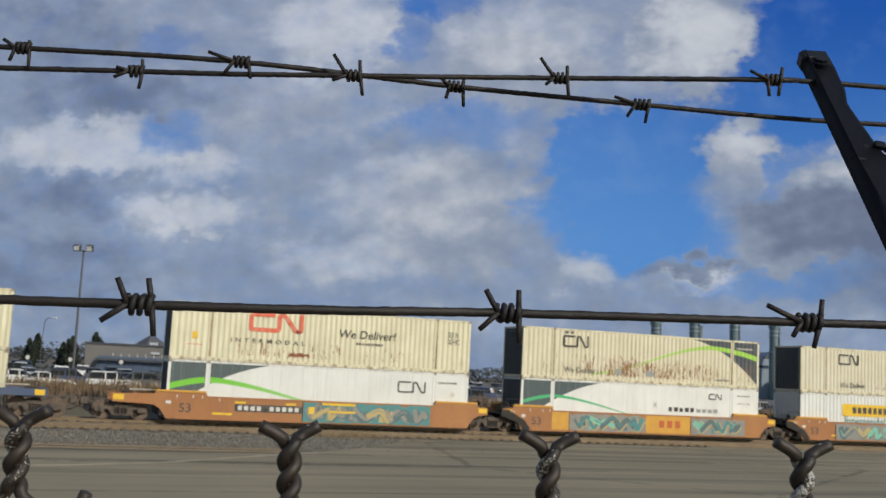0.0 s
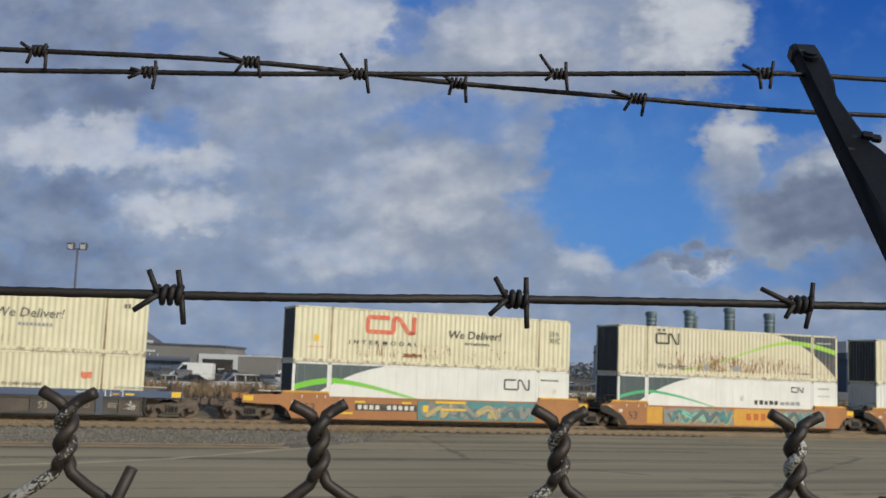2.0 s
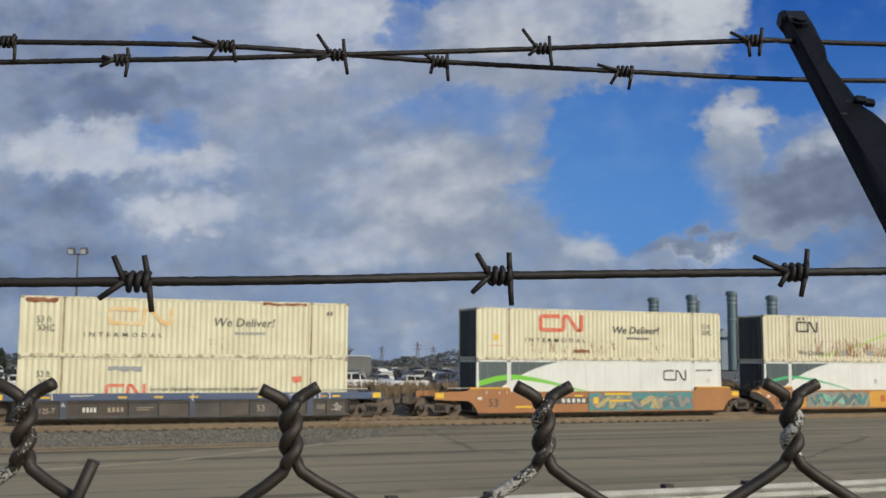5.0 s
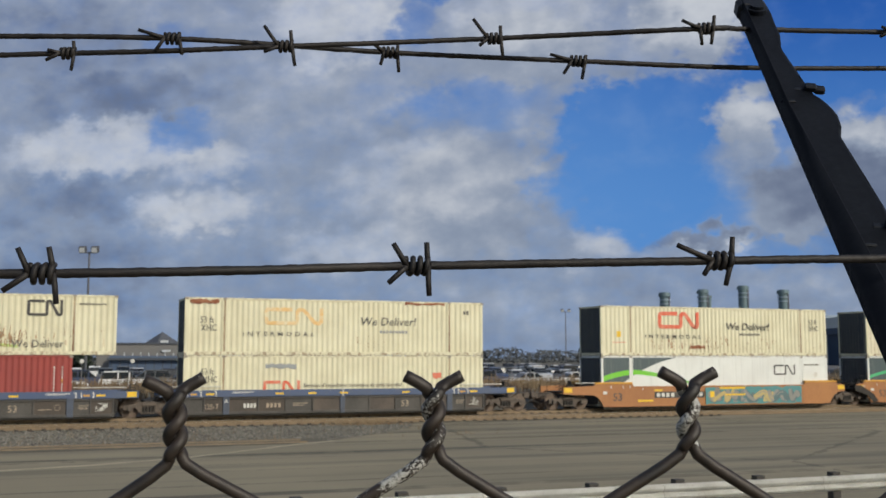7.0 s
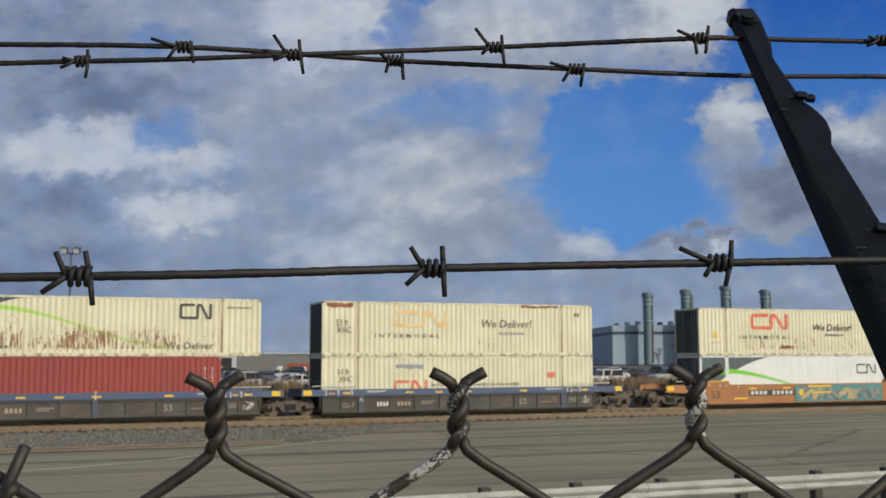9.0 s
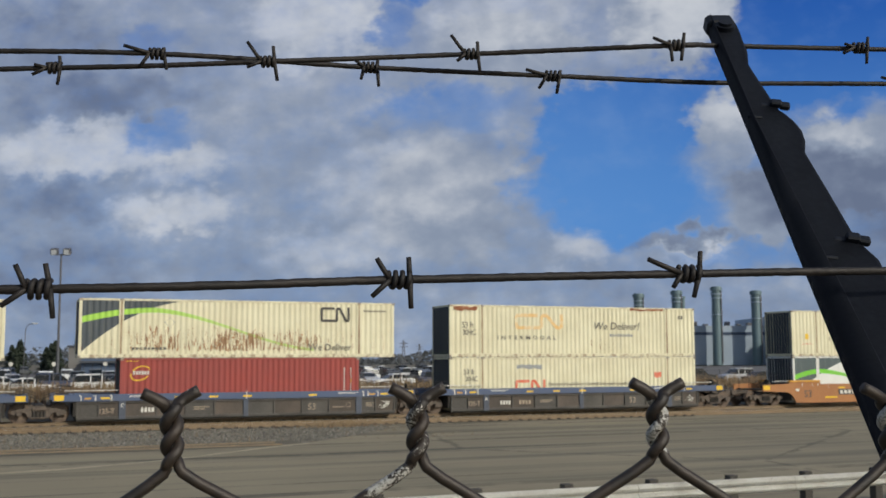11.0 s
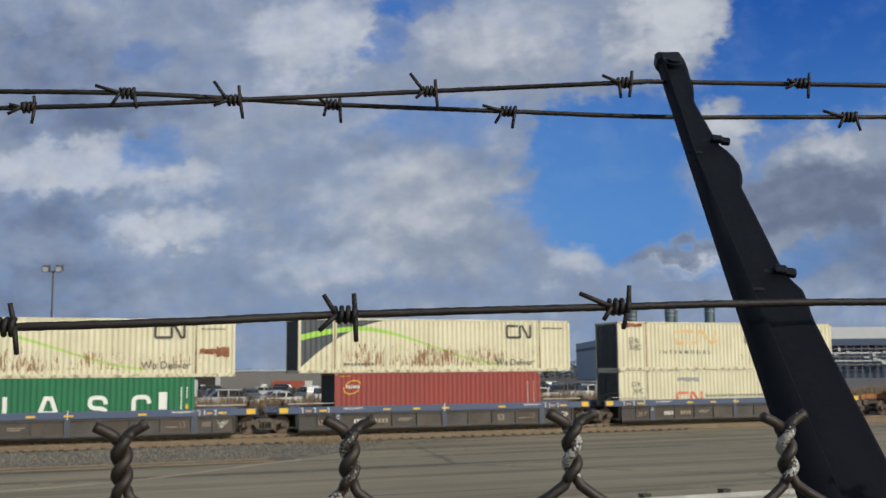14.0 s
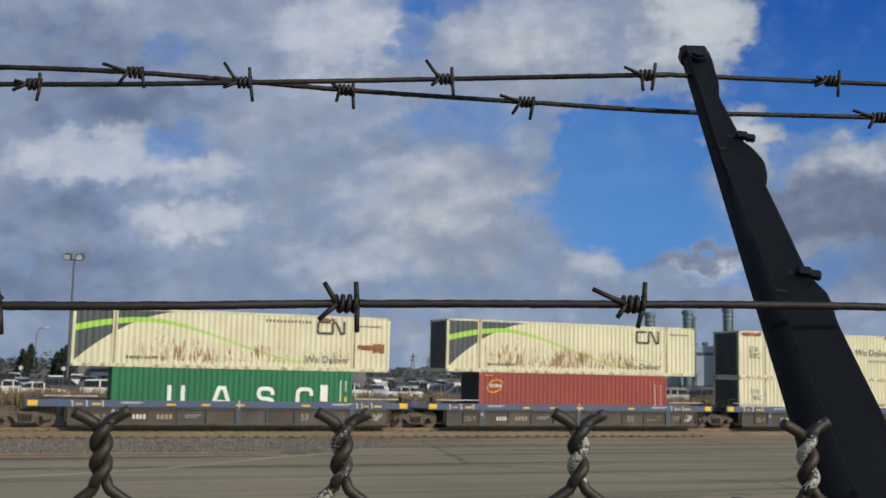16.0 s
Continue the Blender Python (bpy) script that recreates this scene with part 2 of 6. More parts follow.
BRIGHT = [(12.3, 0.7, 1.2, 0.9, 0.70), (9.4, 0.7, 1.7, 0.8, 0.50), (5.9, 0.6, 1.7, 0.9, 0.80), (1.6, 2.6, 2.2, 0.6, 0.75), (3.4, 2.95, 1.2, 0.5, 0.55),
          (6.0, 4.6, 1.6, 0.7, 0.45), (7.4, 3.4, 1.9, 0.9, 0.40), (13.0, 2.5, 0.8, 0.5, 0.35), (15.0, 3.0, 0.8, 0.45, 0.30), (3.2, 3.8, 1.4, 0.5, 0.65),
          (14.6, 3.9, 2.0, 0.9, -0.80), (15.4, 4.9, 1.6, 0.9, -0.55), (0.9, 3.5, 1.8, 0.7, -0.45), (12.0, 4.72, 1.4, 0.20, -0.6), (0.9, 4.8, 2.4, 0.8, -0.5),
          (2.0, 1.75, 2.4, 0.5, -0.60), (1.2, 0.8, 2.4, 0.9, -0.40), (5.6, 1.9, 2.0, 0.9, 0.15), (10.3, 4.8, 0.8, 0.4, 0.45), (12.4, 4.95, 0.8, 0.25, 0.5)]


def cloud_backdrop():
    bm = bmesh.new()
    rings = []
    for i in range(25):
        a = radians(-72 + 6 * i)
        rings.append([bm.verts.new((2600 * math.sin(a) * math.cos(radians(b)), 2600 * math.sin(radians(b)),
                                    -2600 * math.cos(a) * math.cos(radians(b)))) for b in range(-20, 61, 5)])
    for a, b in zip(rings, rings[1:]):
        for j in range(len(a) - 1):
            bm.faces.new((a[j], b[j], b[j + 1], a[j + 1]))
    ob = part("backdrop", bm, cloud_material(), smooth=True)
    return tagged(ob, "grey and white broken clouds with gaps of blue sky", "sky", kind="structure")


backdrop = cloud_backdrop()
SKY_START = aim(0, 0, 2.9, 0.0, 6.82, 2.98)
backdrop.matrix_basis = SKY_START

# ---- plan of the tracks ----
TURN = 21.09
ALONG = Vector((math.cos(radians(TURN)), math.sin(radians(TURN)), 0))
ACROSS = Vector((-ALONG.y, ALONG.x, 0))
RAIL = -0.06
GROUND = -0.25


def yard(s, n, z=0.0, turn=0.0):
    """A pose in the tracks' own plan: s along them, n across them from the camera."""
    p = ALONG * s + ACROSS * n
    return pose(p.x, p.y, z, 0, 0, TURN + turn)

# ---- materials ----
def asphalt_material():
    m, t, p = blank("old_asphalt")
    v = coords(t, kind="Object")
    lane = coords(t, (0.035, 0.9, 1), kind="Object")
    big, grain, band = noisy(t, v, 0.12, 5), noisy(t, v, 18.0, 4, 0.7), noisy(t, lane, 0.55, 5, 0.6)
    col = mix(t, big.step(0.3, 0.7), (0.252, 0.220, 0.152), (0.208, 0.182, 0.128))
    col = mix(t, band.step(0.50, 0.66) * 0.65, col, (0.085, 0.077, 0.062))
    seams = noisy(t, coords(t, (0.010, 1.1, 1)), 0.9, 3).step(0.575, 0.60)
    col = mix(t, seams * 0.6 * noisy(t, v, 0.35, 5, 0.7).step(0.36, 0.5), col, (0.045, 0.041, 0.036))
    dust = noisy(t, coords(t, (0.02, 0.7, 1), (4, 9, 0)), 0.8, 4).step(0.55, 0.68)
    col = mix(t, dust * 0.28, col, (0.31, 0.265, 0.18))
    col = mix(t, grain.step(0.55, 0.8) * 0.35, col, (0.30, 0.28, 0.24))
    cr = t.nodes.new("ShaderNodeTexVoronoi")
    cr.feature = "DISTANCE_TO_EDGE"
    plug(t, coords(t, (1, 1, 1)), cr.inputs["Vector"])
    cr.inputs["Scale"].default_value = 0.05
    crack = (Sock(t, cr.outputs["Distance"]) + (noisy(t, v, 1.3, 5) - 0.5) * 0.05).step(0.006, 0.002)
    col = mix(t, crack * 0.5, col, (0.05, 0.045, 0.04))
    plug(t, col, p.inputs["Base Color"])
    plug(t, 0.95 - band.step(0.5, 0.7) * 0.12, p.inputs["Roughness"])
    p.inputs["Specular IOR Level"].default_value = 0.25
    bumped(t, p, grain, 0.5, 0.004)
    return m


ASPHALT = asphalt_material()
DRY_EARTH = worn("dry_earth", (0.125, 0.110, 0.076), (0.085, 0.074, 0.054), rough=0.95, scale=0.25, fine=6.0, amount=0.9, bump=0.6, depth=0.03)
BALLAST = worn("ballast_bed", (0.150, 0.130, 0.092), (0.080, 0.070, 0.052), rough=0.95, scale=1.2, fine=9.0, amount=1.0, bump=0.9, depth=0.05)
STEEL = worn("rail_steel", (0.24, 0.175, 0.110), (0.115, 0.085, 0.058), rough=0.6, metal=0.3, scale=2, fine=20, bump=0.3)
POLISHED = worn("polished_railhead", (0.62, 0.60, 0.58), (0.45, 0.43, 0.41), rough=0.33, metal=1.0, scale=2, fine=20, bump=0.05, stretch=(0.1, 1, 1))
TIE = worn("weathered_tie", (0.065, 0.056, 0.045), (0.038, 0.033, 0.028), rough=0.9, scale=4, fine=30, amount=1.0, vary=0.5)
BARBED = worn("weathered_barbed_wire", (0.024, 0.019, 0.017), (0.010, 0.009, 0.010), rough=0.6, metal=0.3, scale=60, fine=900, amount=1.0, bump=0.5, depth=0.0005)
BLACK_PAINT = worn("black_painted_steel", (0.0045, 0.006, 0.011), (0.008, 0.010, 0.015), rough=0.55, scale=25, fine=300, amount=0.8, bump=0.25, depth=0.0006)

BLACK_PAINT.node_tree.nodes["Principled BSDF"].inputs["Specular IOR Level"].default_value = 0.22


def picket_material(name, bare, low):
    """Brown weathered wire; bare is how much pale zinc shows in the twist, low how much below it."""
    m, t, p = blank(name)
    v = coords(t)
    big, fine = noisy(t, v, 140, 4), noisy(t, v, 1100, 4, 0.7)
    z = axes(t, v)[2]
    col = mix(t, big.step(0.35, 0.7), (0.030, 0.021, 0.016), (0.011, 0.009, 0.008))
    col = mix(t, fine.step(0.5, 0.8) * 0.5, col, (0.055, 0.039, 0.027))
    band = z.step(-0.021, -0.016) * z.step(0.002, -0.003)
    below = z.step(-0.017, -0.021)
    amount = (big - 0.5) * 1.5 + (fine - 0.5) * 1.5 + band * bare + below * low + z.step(0.0036, 0.0048) * 0.30 - 0.50
    flake = amount.step(-0.04, 0.10)
    zinc = mix(t, fine.step(0.35, 0.6), (0.16, 0.155, 0.145), (0.46, 0.45, 0.42))
    plug(t, mix(t, flake * 0.9, col, zinc), p.inputs["Base Color"])
    p.inputs["Roughness"].default_value = 0.55
    p.inputs["Metallic"].default_value = 0.1
    bumped(t, p, fine + flake * 0.6, 0.35, 0.0004)
    return m


DARK_PICKET = picket_material("brown_wire", -0.1, -0.4)
ZINC_PICKET = picket_material("flaking_zinc_wire", 0.40, 0.50)
# more pale zinc than is bare: sunlight on the wire is coloured in
SUNLIT_PICKET = picket_material("sunlit_zinc_wire", 0.62, -0.4)

# ---- ground ----
def ground():
    bm = bmesh.new()
    bmesh.ops.create_grid(bm, x_segments=60, y_segments=60, size=4500)
    ob = part("ground", bm, DRY_EARTH)
    ob.matrix_basis = pose(0, 2000, GROUND - 0.06)
    tagged(ob, "wide flat ground of dry brown earth and grass", "ground", kind="structure")
    # the paved yard: it ends where the gravel of the tracks begins, and reaches the rails at the crossing
    bm = bmesh.new()
    edge = [(-160, 38.2), (-20, 38.4), (6, 38.8), (10.5, 39.7), (13, 42.3), (16, 46.0), (18.5, 52.6), (30, 53.0), (160, 53.0)]
    far_v = [bm.verts.new((s, n, 0)) for s, n in edge]
    near_v = [bm.verts.new((s, -30.0, 0)) for s, n in edge]
    for i in range(len(edge) - 1):
        bm.faces.new((near_v[i], near_v[i + 1], far_v[i + 1], far_v[i]))
    ob = part("pavement", bm, ASPHALT)
    ob.matrix_basis = yard(0, 0, GROUND)
    tagged(ob, "worn grey asphalt yard with dark wheel marks and cracks", "pavement", kind="structure")
    bm = bmesh.new()
    prof = [(40.2, -0.05), (41.5, 0.0), (49.0, 0.03), (53.4, 0.06), (57.6, 0.06), (59.5, -0.05)]
    a = [bm.verts.new((-300, n, z)) for n, z in prof]
    b = [bm.verts.new((300, n, z)) for n, z in prof]
    for i in range(len(prof) - 1):
        bm.faces.new((a[i], b[i], b[i + 1], a[i + 1]))
    ob = part("ballast_bed", bm, BALLAST)
    ob.matrix_basis = yard(0, 0, GROUND - 0.04)
    tagged(ob, "grey crushed stone bed under the railway tracks", "ballast", kind="structure")


ground()


def track(n, s0, s1, label, ties=True):
    rail_prof = [(-0.07, 0), (0.07, 0), (0.07, 0.012), (0.012, 0.03), (0.012, 0.12), (0.036, 0.13), (0.036, 0.165), (0.03, 0.172),
                 (-0.03, 0.172), (-0.036, 0.165), (-0.036, 0.13), (-0.012, 0.12), (-0.012, 0.03), (-0.07, 0.012)]
    top = thing("railway_track", label, "track", yard(0, n, RAIL - 0.172), kind="structure")
    for side in (-0.7525, 0.7525):
        bm = bmesh.new()
        a = [bm.verts.new((s0, side + y, z)) for y, z in rail_prof]
        b = [bm.verts.new((s1, side + y, z)) for y, z in rail_prof]
        k = len(rail_prof)
        for i in range(k):
            f = bm.faces.new((a[i], b[i], b[(i + 1) % k], a[(i + 1) % k]))
            f.material_index = 1 if i == 7 else 0
        part("rail", bm, [STEEL, POLISHED], top)
    if ties:
        plate = None
        for i in range(110):
            at = pose(-26 + i * 0.56 + random.uniform(-0.04, 0.04), -0.7525 - 0.13, random.uniform(-0.01, 0.01), 0, 0, random.uniform(-6, 6))
            if plate is None:
                bm = boxed(-0.10, 0.10, -0.10, 0.05, -0.02, 0.022, bevel=0.008)
                box(bm, -0.07, -0.03, -0.03, 0.03, 0.0, 0.075)
                box(bm, 0.03, 0.07, -0.03, 0.03, 0.0, 0.075)
                ob = part("tie_plate", bm, TIE, top, "dark tie plate with spikes")
                plate = ob.data
            else:
                ob = new("tie_plate", plate)
                ob.parent = top
            ob.matrix_basis = at
        me = None
        for i in range(120):
            s = -32 + i * 0.56
            if me is None:
                ob = part("tie", boxed(-0.115, 0.115, -1.3, 1.3, -0.16, -0.004, bevel=0.012), TIE, top)
                me = ob.data
            else:
                ob = new("tie", me)
                ob.parent = top
            ob.matrix_basis = pose(s, random.uniform(-0.05, 0.05), 0, 0, 0, random.uniform(-1, 1))
    return top


def dirt_strip():
    bm = bmesh.new()
    a = [(-200, 37.6), (-20, 37.8), (6, 38.3), (10.4, 39.5), (10.4, 41.2), (6, 40.7), (-20, 40.5), (-200, 40.3)]
    lo = [bm.verts.new((s, n, 0.0)) for s, n in a]
    for i in range(3):
        bm.faces.new((lo[i], lo[i + 1], lo[6 - i], lo[7 - i]))
    ob = part("dirt_strip", bm, DRY_EARTH)
    ob.matrix_basis = yard(0, 0, GROUND + 0.006)
    tagged(ob, "strip of brown dirt between asphalt and gravel", "dirt", kind="structure")
    for n in (39.2, 40.3):
        ob = part("old_rail", boxed(-200, 9.5, n - 0.035, n + 0.035, 0, 0.05, bevel=0.01), STEEL)
        ob.matrix_basis = yard(0, 0, GROUND)
        tagged(ob, "old brown rail sunk in the dirt", "rail", kind="structure")


dirt_strip()


def pale_seam():
    """A long dusty joint where a newer sheet of asphalt meets the old one."""
    line = smoothed([(-30, 30.2, 0), (-12, 31.0, 0), (-1, 32.4, 0), (4.2, 34.5, 0), (8.0, 37.6, 0), (10.6, 39.6, 0)], 8)
    bm = bmesh.new()
    rnd = random.Random(6)
    rows = [[bm.verts.new((p.x, p.y + k * rnd.uniform(0.08, 0.24), 0)) for k in (-1, 1)] for p in line]
    for a, b in zip(rows, rows[1:]):
        bm.faces.new((a[0], b[0], b[1], a[1]))
    ob = part("pavement_seam", bm, worn("dusty_joint", (0.42, 0.36, 0.25), (0.27, 0.235, 0.165), rough=0.95, scale=0.8, fine=12, amount=1.0))
    ob.matrix_basis = yard(0, 0, GROUND + 0.005)
    tagged(ob, "pale dusty joint line across the asphalt yard", "pavement seam", kind="structure")


pale_seam()
track(55.3, -300, 300, "main railway track with polished rail heads on wooden ties")
track(50.3, -300, 300, "parallel railway track with brown rusty rails")


# ---- fence ----
FENCE_Y = 0.333
PITCH = 0.0757


def picket_shape(side):
    """One zigzag wire of the mesh, with its half of the twisted top; side -1 goes down to the left."""
    bm = bmesh.new()
    r = 0.00184
    pts = []
    fork = [(side * 0.0084, 0.0, 0.0047), (side * 0.0070, 0.0, 0.0040), (side * 0.0043, 0.0, 0.0026)]
    # the ends cross over: the wire that runs down to one side ends on the other
    a0 = 0.0 if side > 0 else math.pi
    pts += fork
    for i in range(29):
        q = i / 28
        a = a0 - q * 3.0 * math.pi
        pts.append((0.00190 * math.cos(a), 0.00190 * math.sin(a), 0.001 - 0.0190 * q))
    z = -0.0195
    half, drop = PITCH / 2, 0.0225
    down = -side
    pts.append((down * 0.0027, 0.0, z - 0.0001))
    pts.append((down * 0.0075, 0.0, z - 0.0036))
    n = 0
    while z > -2.9:
        pts.append((down * half * 0.55, 0.0, z - drop * 0.52))
        pts.append((down * half * 0.93, 0.0012 * (-1) ** n, z - drop * 0.93))
        pts.append((down * half, 0.0022 * (-1) ** n, z - drop))
        pts.append((down * half * 0.93, 0.0012 * (-1) ** n, z - drop * 1.07))
        pts.append((down * half * 0.45, 0.0, z - drop * 1.52))
        pts.append((down * 0.0035, -0.0012, z - drop * 1.95))
        z -= 2 * drop
        pts.append((0.0, -0.0022, z))
        pts.append((down * 0.0035, -0.0012, z - drop * 0.05))
        n += 1
    return tube(bm, pts, r, 8)


def chain_link_fence():
    top = thing("chain_link_fence", "weathered chain-link mesh with twisted wire ends along its top edge", "fence",
                pose(0.008, FENCE_Y, 2.8850, 0, 0, 4.0))
    # each pair has its own wear; on pairs 1 and 2 extra zinc paints sunlight
    wear_and_sun = {-2: (ZINC_PICKET, DARK_PICKET), -1: (DARK_PICKET, DARK_PICKET), 0: (ZINC_PICKET, DARK_PICKET), 1: (DARK_PICKET, SUNLIT_PICKET), 2: (SUNLIT_PICKET, DARK_PICKET)}
    shapes = {}
    rnd = random.Random(4)
    for i in range(-22, 23):
        m = pose(i * PITCH + rnd.uniform(-.001, .001), 0, rnd.uniform(-.0012, .0012), 0, rnd.uniform(-3, 3), rnd.uniform(-14, 14)) if i else Matrix()
        for side, skin in zip((1, -1), wear_and_sun.get(i) or rnd.choice([wear_and_sun[-1], wear_and_sun[0], wear_and_sun[1], wear_and_sun[-1]])):
            key = (side, skin.name)
            if key not in shapes:
                shapes[key] = part("picket_wire", picket_shape(side), skin, top, smooth=True)
                shapes[key].matrix_basis = m
            else:
                ob = new("picket_wire", shapes[key].data)
                ob.parent, ob.matrix_basis = top, m
    # a cut end that stands up beside a twist
    bm = bmesh.new()
    tube(bm, [(-0.141, -0.004, -0.06), (-0.136, -0.006, -0.037), (-0.1345, -0.007, -0.0305), (-0.1285, -0.008, -0.0165)], 0.0018, 10)
    part("cut_wire", bm, DARK_PICKET, top, "cut wire end sticking up", smooth=True)
    bm = bmesh.new()
    tube(bm, [(-0.146, -0.006, -0.06), (-0.139, -0.009, -0.042), (-0.1325, -0.011, -0.0305), (-0.1295, -0.012, -0.0275)], 0.0016, 10)
    part("cut_wire", bm, DARK_PICKET, top, "cut wire end sticking up", smooth=True)
    return top


chain_link_fence()


def barb(centre, way, r, tips, turns=3.0):
    """A barb: a short wire wound round the strand, with its ends cut off sharp."""
    bm = bmesh.new()
    c, w = Vector(centre), Vector(way).normalized()
    up = (Vector((0, 0, 1)) - w * w.z).normalized()
    out = up.cross(w)
    R = r + 0.00125
    pts = []
    half = 0.0042
    for i in range(int(turns * 10) + 1):
        a = i / 10 * 2 * math.pi
        s = -half + 2 * half * i / (turns * 10)
        pts.append(c + w * s + R * (up * math.cos(a) + out * math.sin(a)))
    tube(bm, pts, 0.00115, 8)
    for s, (dx, dz), length in tips:
        base = c + w * s
        d = (w * dx + up * dz).normalized()
        side = -out * 0.0016
        tube(bm, [base + side, base + side + d * length * 0.45, base + d * length + side * 1.6], 0.0012, 8, 0.85)
    return bm


def strand(name_label, points, barbs, r, style):
    top = thing("barbed_wire", name_label, "wire", Matrix())
    pts = smoothed(points, 8)
    fine_pts = smoothed(points, 90)
    bm = tube(bmesh.new(), fine_pts, r, 10)
    for v in bm.verts:
        # pitted, scaly surface
        v.co += Vector((0, noise.noise(v.co * 420), noise.noise(v.co * 380 + Vector((7, 1, 3))))) * r * 0.16
    part("strand", bm, BARBED, top, smooth=True)
    for k, b in enumerate(barbs):
        b = Vector(b)
        i = min(range(1, len(pts) - 1), key=lambda j: (pts[j] - b).length)
        way = pts[i + 1] - pts[i - 1]
        part("barb", barb(b, way, r, [(q[0] * 0.9, q[1], q[2] * 0.84) for q in style[k % len(style)]]), BARBED, top, smooth=True)
    return top


LOW_TIPS = [((-0.0046, (-0.40, 1), 0.0115), (-0.0046, (-1, -0.72), 0.0125), (0.0046, (-0.15, 1), 0.0110), (0.0046, (0.12, -1), 0.0130)),
            ((-0.0044, (-0.62, 1), 0.0120), (-0.0044, (-0.85, -0.72), 0.0120), (0.0046, (-0.05, 1), 0.0105), (0.0046, (-0.02, -1), 0.0140)),
            ((-0.0040, (-1, 0.42), 0.0190), (-0.0040, (-0.62, -0.8), 0.0085), (0.0046, (0.03, 1), 0.0110), (0.0046, (-0.35, -1), 0.0125))]
UP_TIPS = [((-0.0046, (-1, 0.25), 0.0085), (-0.0046, (-1, -0.55), 0.0110), (0.0044, (0.0, 1), 0.0080), (0.0044, (-0.12, -1), 0.0130)),
           ((-0.0044, (-0.62, 1), 0.0170), (-0.0044, (-1, -0.42), 0.0110), (0.0044, (-0.02, 1), 0.0105), (0.0044, (0.08, -1), 0.0150)),
           ((-0.0044, (-0.70, 1), 0.0175), (-0.0044, (-0.8, -0.7), 0.0085), (0.0044, (0.0, 1), 0.0085), (0.0044, (0.04, -1), 0.0140)),
           ((-0.0044, (-1, 0.42), 0.0145), (-0.0044, (-0.03, -1), 0.0125), (0.0044, (0.10, 1), 0.0085), (0.0044, (-0.25, -1), 0.0125))]
MID_TIPS = [((-0.0046, (-1, 0.25), 0.0185), (-0.0046, (-0.6, -1), 0.0110), (0.0046, (0.05, 1), 0.0040), (0.0046, (0.20, -1), 0.0120)),
            ((-0.0046, (-1, 0.60), 0.0095), (-0.0046, (-0.25, -1), 0.0105), (0.0046, (0.0, 1), 0.0050), (0.0046, (0.06, -1), 0.0150)),
            ((-0.0046, (-1, 0.20), 0.0170), (-0.0046, (-0.6, -1), 0.0125), (0.0046, (0.05, 1), 0.0040), (0.0046, (-0.18, -1), 0.0145))]
LOW = [(-0.1305, 0.3902, 2.9243), (0.0002, 0.4270, 2.9302), (0.1209, 0.4406, 2.9335)]
UP = [(-0.2109, 0.6249, 3.0726), (-0.0841, 0.6298, 3.0782), (0.0405, 0.6509, 3.0894), (0.1668, 0.6368, 3.0910)]
MID = [(-0.1501, 0.6258, 3.0817), (-0.0231, 0.6543, 3.0816), (0.0938, 0.6672, 3.0798)]
strand("lowest strand of weathered barbed wire with four-pointed barbs",
       [(-1.6, 0.33, 2.915), (-0.5, 0.36, 2.919), *LOW, (0.21, 0.452, 2.9355), (0.40, 0.458, 2.9365), (1.6, 0.50, 2.945)],
       [*LOW, (0.262, 0.4545, 2.936), (-0.262, 0.374, 2.921)], 0.00175, LOW_TIPS)
strand("upper strand of barbed wire crossing its neighbour",
       [(-1.6, 0.60, 3.060), (-0.5, 0.618, 3.0665), *UP, (0.2095, 0.664, 3.0990), (0.40, 0.668, 3.0965), (1.6, 0.68, 3.08)],
       [*UP, (0.294, 0.666, 3.0985)], 0.0016, UP_TIPS)
strand("middle strand of barbed wire sagging across the upper one",
       [(-1.6, 0.615, 3.080), (-0.5, 0.620, 3.082), (-0.277, 0.622, 3.0822), *MID, (0.21, 0.674, 3.0772), (0.40, 0.68, 3.0780), (1.6, 0.71, 3.08)],
       [*MID, (0.33, 0.678, 3.0778), (-0.277, 0.622, 3.0822)], 0.0016, MID_TIPS)


